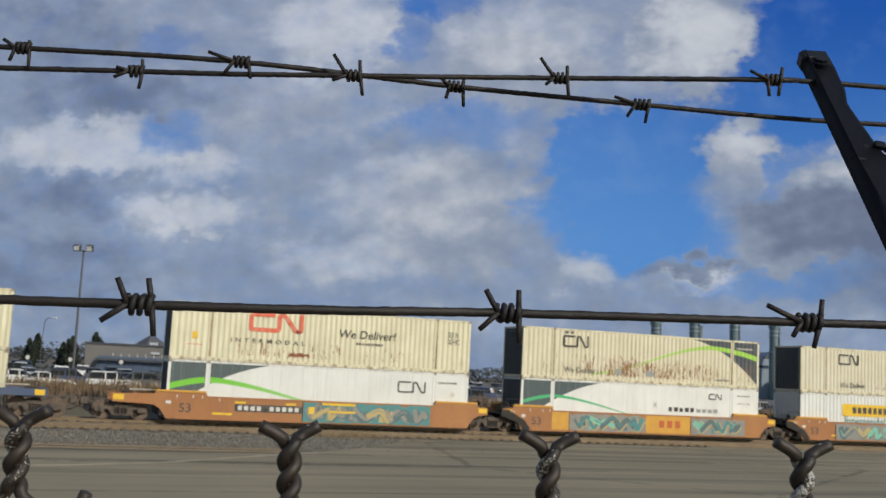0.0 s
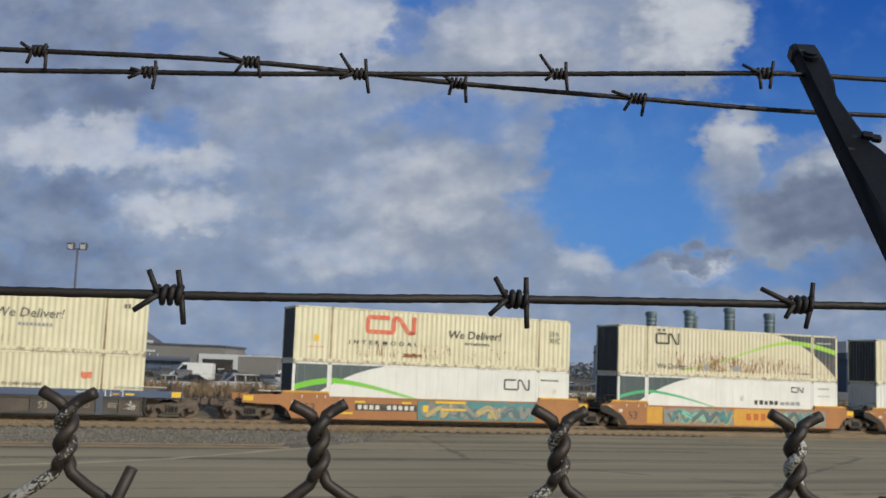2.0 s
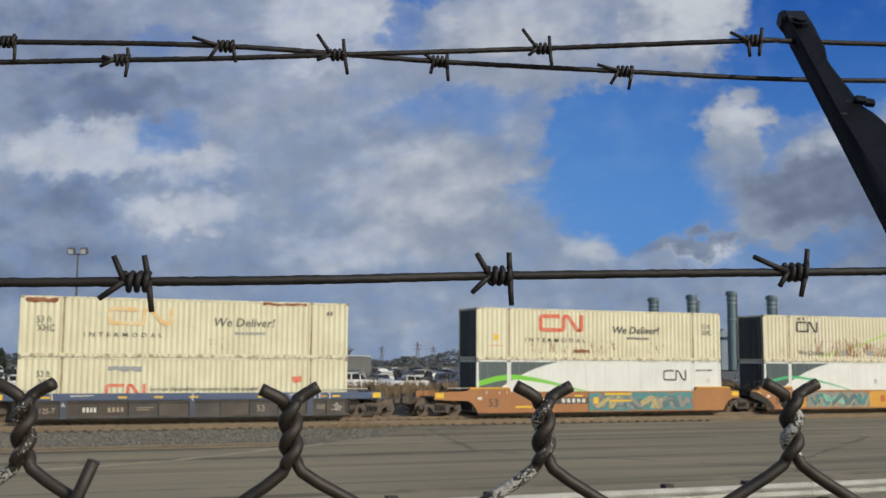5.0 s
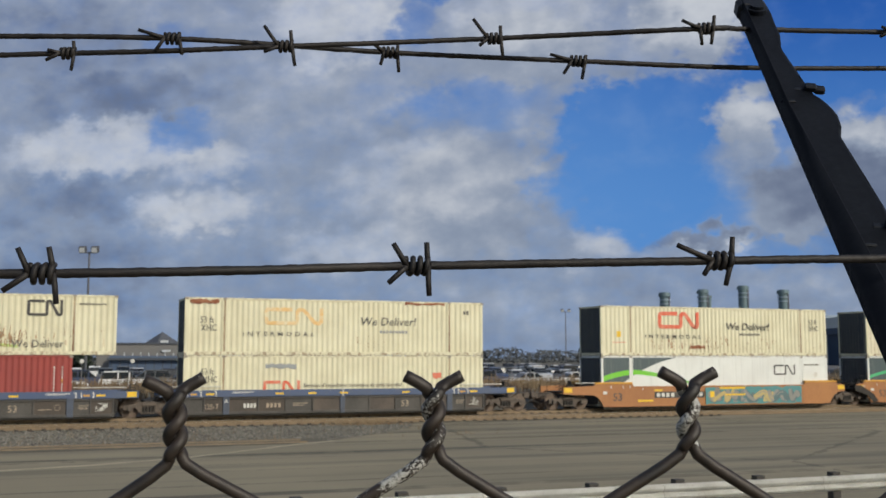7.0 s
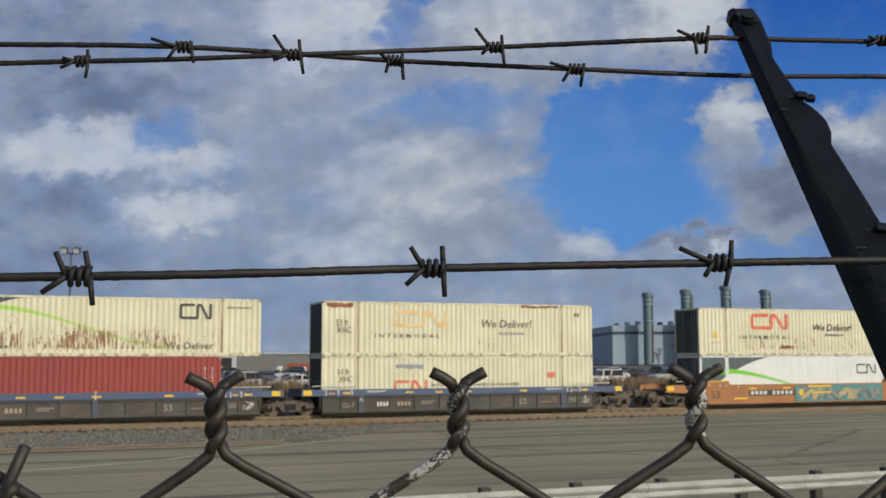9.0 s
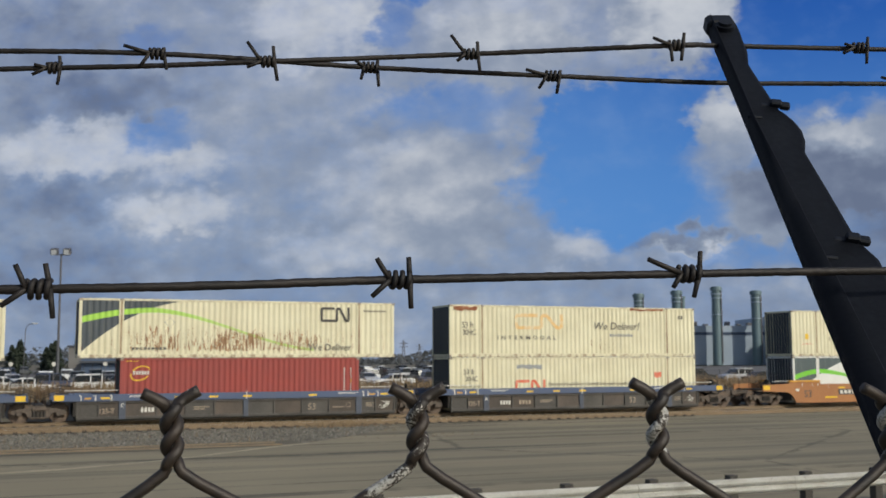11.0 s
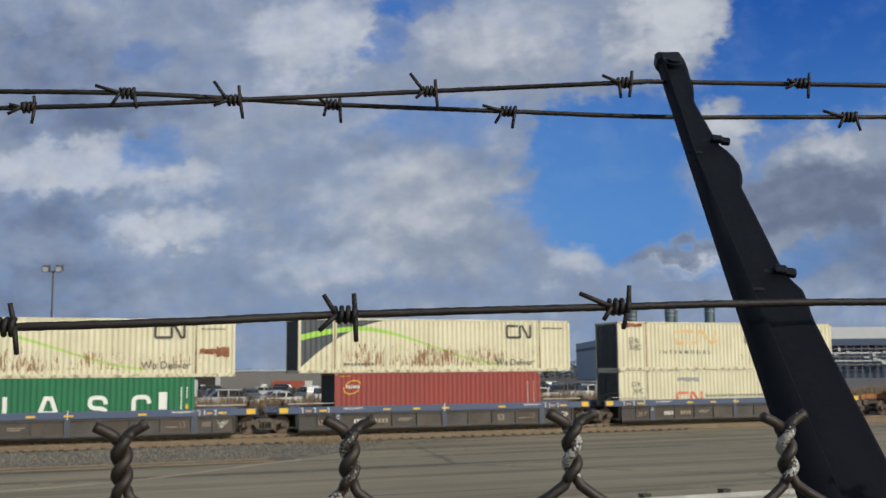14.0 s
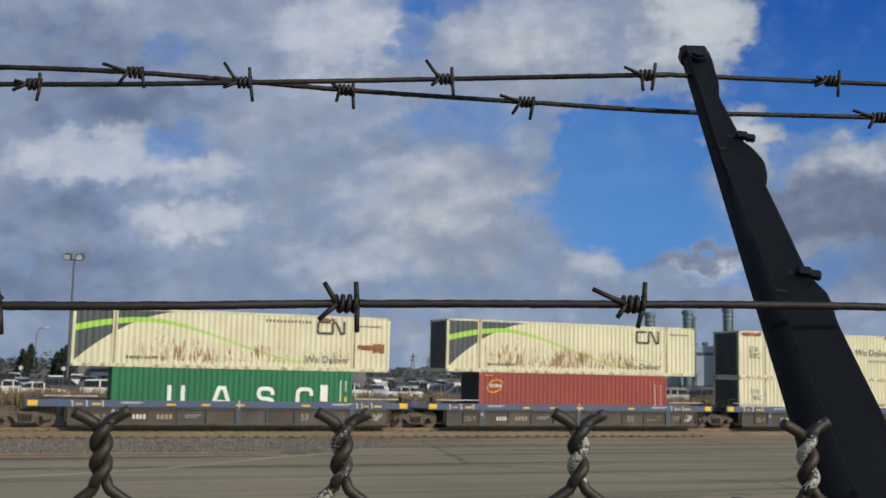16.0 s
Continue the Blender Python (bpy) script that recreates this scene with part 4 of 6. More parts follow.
def truck_parts(car, x):
    """A two-axle bogie under a car; its wheelsets turn."""
    for y in (-1.02, 1.02):
        bm = bmesh.new()
        out = [(-1.22, 0.40), (-1.22, 0.60), (-0.95, 0.66), (-0.55, 0.70), (-0.42, 0.80), (0.42, 0.80), (0.55, 0.70), (0.95, 0.66), (1.22, 0.60),
               (1.22, 0.40), (0.98, 0.38), (0.80, 0.52), (0.62, 0.50), (0.36, 0.18), (-0.36, 0.18), (-0.62, 0.50), (-0.80, 0.52), (-0.98, 0.38)]
        prism(bm, [(x + a, b) for a, b in out], y - 0.07, y + 0.07)
        part("side_frame", bm, TRUCK, car)
        s = -1 if y < 0 else 1
        bm = bmesh.new()
        for k in (-0.24, -0.08, 0.08, 0.24):
            cyl(bm, (x + k, y + s * 0.09, 0.42), 0.07, 0.26, n=10)
        part("spring_nest", bm, GRIME_AND_SHADE, car)
        bm = boxed(x - 0.34, x + 0.34, y + s * 0.04, y + s * 0.15, 0.60, 0.74, bevel=0.02)
        part("bolster_end", bm, TRUCK, car)
        part("spring_plate", boxed(x - 0.38, x + 0.38, y + s * 0.04, y + s * 0.16, 0.22, 0.29, bevel=0.015), TRUCK, car)
        for k in (-0.89, 0.89):
            part("bearing_cap", cyl(bmesh.new(), (x + k, y + s * 0.12, 0.46), 0.13, 0.14, "y", 14, bevel=0.02), TRUCK, car)
    part("bolster", boxed(x - 0.22, x + 0.22, -0.95, 0.95, 0.45, 0.86, bevel=0.03), GRIME_AND_SHADE, car)
    for k in (-0.89, 0.89):
        bm = bmesh.new()
        for y in (-0.76, 0.76):
            cyl(bm, (0, y, 0), 0.455, 0.12, "y", 28, bevel=0.015)
            cyl(bm, (0, y * 0.94, 0), 0.485, 0.03, "y", 28)
            cyl(bm, (0, y * 1.09, 0), 0.17, 0.06, "y", 12)
            for a in range(6):
                q = a * math.pi / 3
                cyl(bm, (0.29 * math.cos(q), y * 1.084, 0.29 * math.sin(q)), 0.035, 0.02, "y", 8)
        cyl(bm, (0, 0, 0), 0.09, 2.0, "y", 12)
        ws = part("wheelset", bm, WHEEL, car)
        ws.matrix_basis = pose(x + k, 0, 0.455)
        WHEELS.append((ws, x + k))


def plates(car, name, rows, y, material, label=""):
    for x0, x1, z0, z1 in rows:
        part(name, boxed(x0, x1, y - 0.004, y + 0.002, z0, z1), material, car, label)


def clutter(car, x, way, seed):
    """Walkway, grab irons, brake gear and hoses on an end platform; way points outwards."""
    r = random.Random(seed)
    part("walkway", boxed(*sorted((x, x + way * 1.15)), -1.42, 1.42, 0.96, 1.03, bevel=0.01), GRIME_AND_SHADE, car)
    for y in (-1.38, 1.38):
        bm = bmesh.new()
        tall = 1.78 + r.uniform(-0.1, 0.1)
        tube(bm, [(x + way * 0.15, y, 1.0), (x + way * 0.15, y, tall - 0.05), (x + way * 0.20, y, tall), (x + way * 0.90, y, tall), (x + way * 0.95, y, tall - 0.05), (x + way * 0.95, y, 1.0)], 0.016, 6)
        part("grab_iron", bm, GRIME_AND_SHADE, car)
    part("rail_bar", tube(bmesh.new(), [(x - way * 1.9, -1.40, 1.52), (x + way * 0.55, -1.40, 1.52)], 0.022, 6), PALE, car)
    bm = cyl(bmesh.new(), (x + way * 0.75, -1.1, 1.45), 0.21, 0.04, "x", 18)
    part("brake_wheel", bm, GRIME_AND_SHADE, car)
    part("brake_cylinder", cyl(bmesh.new(), (x + way * 0.45, -0.6, 1.22), 0.16, 0.6, "y", 14), GRIME_AND_SHADE, car)
    part("valve_box", boxed(x + way * 0.55, x + way * 0.9, -1.3, -0.95, 1.03, 1.42, bevel=0.02), GRIME_AND_SHADE, car)
    for k in range(3):
        z = 1.1 + 0.12 * k
        part("hose", tube(bmesh.new(), smoothed([(x + way * 0.3, -1.2 + 0.2 * k, z), (x + way * 0.8, -1.25 + 0.2 * k, z + 0.3), (x + way * 1.5, -1.1 + 0.2 * k, z + 0.05)], 4), 0.02, 6), GRIME_AND_SHADE, car)


def coupler(car, x, way):
    bm = boxed(*sorted((x, x + way * 1.25)), -0.14, 0.14, 0.72, 0.98, bevel=0.03)
    box(bm, *sorted((x + way * 0.95, x + way * 1.35)), -0.22, 0.22, 0.66, 1.02, bevel=0.05)
    part("coupler", bm, TRUCK, car)
    part("air_hose", tube(bmesh.new(), smoothed([(x + way * 0.4, -0.4, 0.8), (x + way * 0.9, -0.42, 0.4), (x + way * 1.4, -0.4, 0.6)], 5), 0.03, 6), GRIME_AND_SHADE, car)
    for y in (-1.1, 1.1):
        part("cut_lever", tube(bmesh.new(), [(x + way * 0.15, y, 0.95), (x + way * 0.2, y * 0.5, 0.9), (x + way * 0.8, y * 0.15, 0.95)], 0.018, 6), GRIME_AND_SHADE, car)


def blue_well_car(key, left_end, right_end, letter, car_word):
    car = thing("well_car", "grimy grey well car with faded blue top chord and yellow reflectors", "rail car", group="blue well cars")
    la, lb = (-1.9 if left_end else -1.12), (LONG + 1.9 if right_end else LONG + 1.12)
    posts = [(1.95, 0.32), (8.0, 0.26), (13.95, 0.32)]
    thin = [0.0, 0.98, 3.68, 5.1, 6.52, 9.55, 11.0, 12.45, 15.0, 16.05]
    for y in (SIDE, -SIDE):
        s = -1 if y < 0 else 1
        part("top_chord", boxed(la, lb, *sorted((y, y - s * 0.14)), 1.0, 1.34, bevel=0.012), NAVY, car)
        part("bottom_sill", boxed(0, LONG, *sorted((y, y - s * 0.16)), 0.13, 0.26, bevel=0.012), GREY_SIDE, car)
        part("stiffener", boxed(0, LONG, *sorted((y + s * 0.004, y - s * 0.08)), 0.89, 0.95, bevel=0.008), GREY_SIDE, car)
        for a, w in posts:
            part("wide_post", boxed(a, a + w, *sorted((y + s * 0.012, y - s * 0.1)), 0.12, 1.02, bevel=0.015), BLUE_POST, car)
        for q in thin:
            part("thin_post", boxed(q, q + 0.075, *sorted((y + s * 0.006, y - s * 0.09)), 0.2, 1.0, bevel=0.008), GREY_SIDE, car)
        last = 0.0
        for q in sorted([(p, 0.075) for p in thin] + posts):
            if q[0] - last > 0.3:
                part("side_sheet", boxed(last, q[0], *sorted((y - s * 0.06, y - s * 0.075)), 0.2, 1.0),
                     BROWN_PANEL if (int(q[0] * 7) % 3) else GREY_SIDE, car)
            last = q[0] + q[1]
    part("well_floor", boxed(0.02, LONG - 0.02, -1.42, 1.42, 0.05, 0.17), GRIME_AND_SHADE, car)
    for x in (-0.14, LONG + 0.02):
        part("bulkhead", boxed(x, x + 0.12, -1.4, 1.4, 0.3, 1.02), GRIME_AND_SHADE, car)
    clutter(car, 0 if not left_end else -0.55, -1, ord(key))
    clutter(car, LONG if not right_end else LONG + 0.55, 1, ord(key) + 1)
    y = SIDE - 0.002
    part("reflector", boxed(la + 0.10, la + 0.55, y - 0.006, y, 1.05, 1.31), YELLOW, car, "yellow reflector panel")
    part("reflector", boxed(lb - 0.55, lb - 0.10, y - 0.006, y, 1.05, 1.31), YELLOW, car, "yellow reflector panel")
    plates(car, "reflective_strip", [(x, x + 0.42, 1.1, 1.19) for x in (1.1, 4.6, 8.0, 11.4, 15.3, 6.3)], y, YELLOW, "small yellow strip")
    plates(car, "reflective_strip", [(0.35, 0.66, 1.1, 1.18), (14.7, 15.0, 1.1, 1.18)], y, AMBER, "orange strip")
    plates(car, "white_mark", [(x, x + 0.05, 1.02, 1.30) for x in (0.18, 0.84, 1.58, 14.35, 14.6, 15.15)] + [(x, x + 0.13, 1.26, 1.30) for x in (0.1, 0.76, 1.5, 14.27, 15.07)], y, PALE)
    part("centre_mark", boxed(8.13, 8.18, y - 0.016, y, 0.98, 1.42), PALE, car)
    part("centre_mark", boxed(7.98, 8.34, y - 0.017, y - 0.002, 1.12, 1.18), YELLOW, car)
    plates(car, "stencil_bar", [(a, a + 1.1, 1.23, 1.26) for a in (2.4, 13.0)] + [(a, a + 0.9, 1.18, 1.205) for a in (2.4, 13.0)], y, PALE)
    # stencils on the recessed sheets
    ys = SIDE + 0.055
    for k in range(4):
        part("stencil_bar", boxed(3.0 + k * 0.17, 3.11 + k * 0.17, ys - 0.004, ys, 0.44, 0.66), PALE, car)
        part("stencil_bar", boxed(4.15 + k * 0.2, 4.28 + k * 0.2, ys - 0.004, ys, 0.44, 0.66), TAN, car)
    lettering("stencil", "53", 0.46, TAN, car, pose(11.35, ys - 0.003, 0.40))
    lettering("stencil", "125-T", 0.36, TAN, car, pose(1.02, ys - 0.003, 0.40), width=0.85)
    lettering("stencil", letter, 0.26, PALE, car, pose(2.02, SIDE - 0.016, 0.70))
    plates(car, "stencil_bar", [(5.5, 6.3, 0.62, 0.66), (5.5, 6.1, 0.52, 0.56), (12.7, 13.3, 0.48, 0.52), (14.5, 15.0, 0.66, 0.69), (14.5, 14.9, 0.58, 0.61), (14.5, 14.95, 0.5, 0.53)], ys, TAN)
    # chalk scribble on the last sheet
    bm = bmesh.new()
    r = random.Random(ord(key))
    for k in range(4):
        tube(bm, smoothed([(15.25 + r.uniform(0, .6), ys - 0.004, 0.35 + r.uniform(0, .45)) for _ in range(5)], 4), 0.011, 4)
    part("scribble", bm, PALE, car, "white chalk scribble")
    ring = bmesh.new()
    tube(ring, [(13.55 + 0.12 * math.cos(a), ys - 0.003, 0.6 + 0.14 * math.sin(a)) for a in (k * math.pi / 8 for k in range(17))], 0.012, 4)
    part("round_stencil", ring, TAN, car)
    truck_parts(car, LONG + (1.45 if right_end else 1.645))
    if left_end:
        truck_parts(car, -1.85)
        coupler(car, -2.3, -1)
    if right_end:
        coupler(car, LONG + 2.0, 1)
    return rides(car, OFF[key])


blue_well_car("u", True, False, "B", "")
blue_well_car("r", False, False, "C", "")
blue_well_car("c", False, True, "A", "")


def graffiti(car, x0, x1, z0, z1, ground_col, fills, outline, seed, n):
    """Sprayed block shapes, too tangled to read: a ground, dark outlines and light fills, each a thin coat."""
    r = random.Random(seed)
    y = SIDE - 0.034
    bm = bmesh.new()
    pts = []
    k = 24
    for i in range(k + 1):
        pts.append((x0 + (x1 - x0) * i / k, z1 - 0.12 * abs(r.gauss(0, 0.5))))
    for i in range(k, -1, -1):
        pts.append((x0 + (x1 - x0) * i / k, z0 + 0.05 * abs(r.gauss(0, 0.5))))
    prism(bm, pts, y, y + 0.003)
    part("graffiti_ground", bm, ground_col, car)
    step = (x1 - x0 - 0.3) / n
    tall = z1 - z0 - 0.14

    count = n * 3 // 2
    for i in range(count):
        cx = x0 + 0.25 + (x1 - x0 - 0.5) * (i + 0.5) / count
        reach = min(step * 0.75, cx - x0 - 0.15, x1 - 0.15 - cx)
        fill = fills[i % len(fills)]
        ends = [r.uniform(-1, -0.5), r.uniform(-0.4, 0.1), r.uniform(0.0, 0.5), r.uniform(0.5, 1)]
        heights = [0.1, 0.95, 0.05, 0.9] if i % 2 else [0.9, 0.15, 0.85, 0.1]
        line = smoothed([(cx + reach * a, z0 + 0.22 + (tall - 0.30) * min(1, max(0, b + r.uniform(-.25, .25))), 0) for a, b in zip(ends, heights)], 6)
        line = [(p.x, p.y) for p in line]
        thick = r.uniform(0.20, 0.32)
        for coat, pts_, wide, col in ((0, [(a + 0.04, b - 0.03) for a, b in line], thick + 0.08, outline), (1, line, thick, fill),
                                      (2, [(a - 0.02, b + 0.03) for a, b in line[2:len(line) // 2]], thick * 0.2, r.choice(fills))):
            bm = ribbon(bmesh.new(), pts_, wide, y - 0.004 - 0.003 * coat - 0.0003 * i, y - 0.002 - 0.003 * coat - 0.0003 * i)
            part("sprayed_shape" if coat < 2 else "sprayed_line", bm, col, car)
        wedge = bmesh.new()
        prism(wedge, [(cx - 0.12, z0 + 0.12), (cx + 0.20, z0 + 0.12), (cx + 0.05 + r.uniform(-.1, .1), z0 + 0.12 + tall * r.uniform(0.3, 0.55))], y - 0.003, y - 0.001)
        part("sprayed_shape", wedge, r.choice(fills), car)


TEAL = worn("teal_spray", (0.07, 0.22, 0.23), (0.10, 0.27, 0.27), rough=0.6, scale=2, fine=20)
MINT = worn("mint_spray", (0.20, 0.50, 0.38), (0.14, 0.38, 0.32), rough=0.6, scale=2, fine=20)
SILVER = worn("silver_spray", (0.26, 0.255, 0.235), (0.19, 0.19, 0.18), rough=0.5, metal=0.2, scale=2, fine=20)
SLATE = worn("slate_spray", (0.10, 0.16, 0.17), (0.07, 0.11, 0.12), rough=0.6, scale=2, fine=20)
SAND = worn("sand_spray", (0.46, 0.36, 0.15), (0.38, 0.30, 0.14), rough=0.6, scale=2, fine=20)
SPRAY_RED = worn("red_spray", (0.50, 0.11, 0.03), (0.42, 0.13, 0.04), rough=0.6, scale=2, fine=20)


def orange_well_car(key, left_end, right_end):
    car = thing("well_car", "faded orange well car covered with sprayed graffiti along its side", "rail car", group="orange well cars")
    la, lb = (-2.55 if left_end else -1.15), (LONG + 2.55 if right_end else LONG + 1.15)
    for y in (SIDE, -SIDE):
        s = -1 if y < 0 else 1
        out = [(la, 1.30), (-0.55, 1.36), (-0.55, 1.46), (1.95, 1.46), (2.0, 1.30), (14.15, 1.30), (14.2, 1.46), (16.7, 1.46), (16.7, 1.34), (lb, 1.30),
               (lb, 0.90), (16.7, 0.82), (16.45, 0.66), (16.1, 0.16), (0.05, 0.16), (-0.3, 0.66), (-0.6, 0.82), (la, 0.90)]
        bm = bmesh.new()
        prism(bm, out, *sorted((y - s * 0.02, y - s * 0.10)))
        part("side_sheet", bm, ORANGE, car)
        part("side_crease", boxed(0.5, LONG - 0.5, *sorted((y + s * 0.012, y - s * 0.05)), 0.14, 0.24, bevel=0.015), ORANGE, car)
        for a, b in ((-0.5, 1.93), (14.22, 16.65)):
            part("raised_deck", boxed(a, b, *sorted((y + s * 0.02, y - s * 0.30)), 1.455, 1.56, bevel=0.015), AMBER, car, "amber painted raised deck")
        part("top_chord", boxed(2.0, 14.15, *sorted((y, y - s * 0.14)), 1.24, 1.315, bevel=0.012), ORANGE, car)
    part("well_floor", boxed(0.02, LONG - 0.02, -1.42, 1.42, 0.05, 0.17), GRIME_AND_SHADE, car)
    for x in (-0.3, LONG + 0.18):
        part("bulkhead", boxed(x, x + 0.12, -1.4, 1.4, 0.3, 1.35), GRIME_AND_SHADE, car)
    clutter(car, 0 if not left_end else -1.2, -1, ord(key))
    clutter(car, LONG if not right_end else LONG + 1.2, 1, ord(key) + 1)
    y = SIDE + 0.018
    for x in ((la + 0.05, la + 0.55), (lb - 0.55, lb - 0.05)):
        part("reflector", boxed(*x, y - 0.008, y, 1.0, 1.26), YELLOW, car, "yellow reflector panel")
    plates(car, "reflective_strip", [(x, x + 0.55, 1.02, 1.12) for x in (3.4, 6.0, 9.4, 12.2)] + [(2.3, 3.3, 0.42, 0.53)], y, YELLOW, "small yellow strip")
    plates(car, "side_label", [(0.0, 0.25, 0.88, 1.04), (0.5, 0.54, 1.2, 1.36), (1.3, 1.34, 1.2, 1.36), (1.75, 1.79, 1.2, 1.36), (2.6, 2.64, 1.1, 1.26)], y, PALE)
    lettering("stencil", "53", 0.62, BLACK_INK, car, pose(0.62, y - 0.006, 0.50), width=1.05)
    truck_parts(car, LONG + (2.0 if right_end else 1.645))
    if left_end:
        truck_parts(car, -2.05)
        coupler(car, -2.6, -1)
    else:
        lettering("stencil", "125T", 0.26, PALE, car, pose(-0.95, y - 0.006, 1.02))
        # the black slanting end of the articulated joint
        for yy in (SIDE - 0.01, -SIDE - 0.05):
            bm = bmesh.new()
            prism(bm, [(-1.25, 1.25), (-0.8, 1.25), (0.2, 0.70), (0.62, 0.18), (0.15, 0.18), (-0.2, 0.55), (-1.25, 0.92)], yy, yy + 0.06)
            part("joint_plate", bm, GRIME_AND_SHADE, car)
    if key == "i":
        part("number_board", boxed(3.4, 6.85, y - 0.008, y - 0.001, 0.62, 0.98), BLACK_INK, car, "black board with white number bars")
        for k in range(10):
            if k != 4:
                part("number_bar", boxed(3.55 + k * 0.325, 3.76 + k * 0.325, y - 0.014, y - 0.006, 0.69, 0.91), PALE, car)
        graffiti(car, 6.9, 13.9, 0.20, 1.27, TEAL, [SILVER, SAND, SILVER, SLATE], SLATE, 5, 6)
        plates(car, "side_label", [(7.2, 7.5, 0.62, 0.98), (7.9, 9.7, 1.10, 1.22), (8.3, 9.7, 0.72, 0.82)], SIDE - 0.046, YELLOW)
    if key == "o":
        part("amber_panel", boxed(1.9, 3.0, y - 0.006, y, 0.26, 1.26), AMBER, car)
        graffiti(car, 3.0, 8.0, 0.22, 1.24, SILVER, [SLATE, TEAL, MINT, SLATE], SAND, 8, 4)
        part("amber_panel", boxed(8.05, 11.1, y - 0.006, y, 0.24, 1.26), AMBER, car, "amber panel with peeling red bars")
        for k in range(3):
            part("red_bar", boxed(8.95 + k * 0.55, 9.3 + k * 0.55, y - 0.012, y - 0.004, 0.56, 0.98), SPRAY_RED, car)
        graffiti(car, 11.15, 15.0, 0.22, 1.24, SILVER, [MINT, SLATE, TEAL, SLATE], SAND, 9, 3)
    if key == "j":
        graffiti(car, 2.6, 13.5, 0.22, 1.24, SILVER, [SLATE, SILVER, SAND, MINT, SILVER], SLATE, 10, 8)
    return rides(car, OFF[key])


orange_well_car("i", True, False)
orange_well_car("o", False, False)
orange_well_car("j", False, True)

# ---- beyond the tracks ----
LOT = worn("parking_asphalt", (0.11, 0.105, 0.10), (0.085, 0.08, 0.078), rough=0.9, scale=0.1, fine=5, amount=0.9)
CONCRETE = worn("grey_concrete_wall", (0.19, 0.18, 0.17), (0.15, 0.145, 0.14), rough=0.8, scale=0.4, fine=6)
BLUE_WALL = worn("slate_blue_cladding", (0.085, 0.12, 0.19), (0.07, 0.10, 0.16), rough=0.6, scale=0.4, fine=6)
DARK_ROOF = worn("dark_slate_roof", (0.075, 0.08, 0.095), (0.055, 0.06, 0.07), rough=0.7, scale=0.5, fine=8)
PALE_WALL = worn("pale_cladding", (0.50, 0.52, 0.54), (0.42, 0.44, 0.46), rough=0.6, scale=0.3, fine=5)
BRICK_RED = worn("rust_red_trailer", (0.36, 0.085, 0.045), (0.28, 0.07, 0.045), rough=0.6, scale=0.6, fine=8)
STACK_SKIN = worn("grey_green_stack", (0.13, 0.19, 0.215), (0.105, 0.155, 0.18), rough=0.5, metal=0.2, scale=0.2, fine=3)
PLANT_BLUE = worn("navy_plant_band", (0.035, 0.06, 0.115), (0.03, 0.05, 0.10), rough=0.6, scale=0.2, fine=3)
PLANT_GREY = worn("hazy_plant_cladding", (0.30, 0.36, 0.44), (0.25, 0.31, 0.39), rough=0.7, scale=0.1, fine=3)
MAST = worn("grey_mast", (0.11, 0.11, 0.12), (0.08, 0.08, 0.09), rough=0.5, metal=0.3, scale=2, fine=20)
GLASS = worn("dark_car_glass", (0.015, 0.018, 0.022), (0.02, 0.025, 0.03), rough=0.2, scale=1, fine=10, bump=0)
TYRE = worn("tyre_rubber", (0.02, 0.02, 0.02), (0.03, 0.03, 0.03), rough=0.85, scale=5, fine=40)
NEEDLES = worn("dark_needles", (0.018, 0.030, 0.020), (0.035, 0.045, 0.028), rough=0.8, scale=1, fine=8, amount=1.0, bump=0)
BARK = worn("bare_bark", (0.075, 0.062, 0.052), (0.05, 0.042, 0.036), rough=0.9, scale=3, fine=30)
WOODS = worn("distant_woods", (0.055, 0.062, 0.070), (0.08, 0.085, 0.09), rough=0.9, scale=0.05, fine=0.4, amount=1.0, bump=0)


def parking_lot():
    ob = part("parking_lot", boxed(-170, 330, 84, 330, -0.2, 0), LOT)
    ob.matrix_basis = yard(0, 0, 0.02)
    tagged(ob, "wide grey parking lot beyond the tracks", "parking lot", kind="structure")
    # the low bank between tracks and lot
    bm = bmesh.new()
    rnd = random.Random(2)
    prof = [(60.0, -0.35), (62.0, 0.2), (66.0, 0.62), (72.0, 0.78), (78.0, 0.72), (84.5, 0.0)]
    rows = []
    for k in range(90):
        s = -150 + k * 5
        rows.append([bm.verts.new((s, n + rnd.uniform(-.4, .4), z + rnd.uniform(-.1, .1) * (0 < i < 5))) for i, (n, z) in enumerate(prof)])
    for a, b in zip(rows, rows[1:]):
        for i in range(len(prof) - 1):
            bm.faces.new((a[i], b[i], b[i + 1], a[i + 1]))
    ob = part("embankment", bm, DRY_EARTH, smooth=True)
    ob.matrix_basis = yard(0, 0, 0)
    tagged(ob, "low bank of brown earth under dry grass", "embankment", kind="structure")


parking_lot()


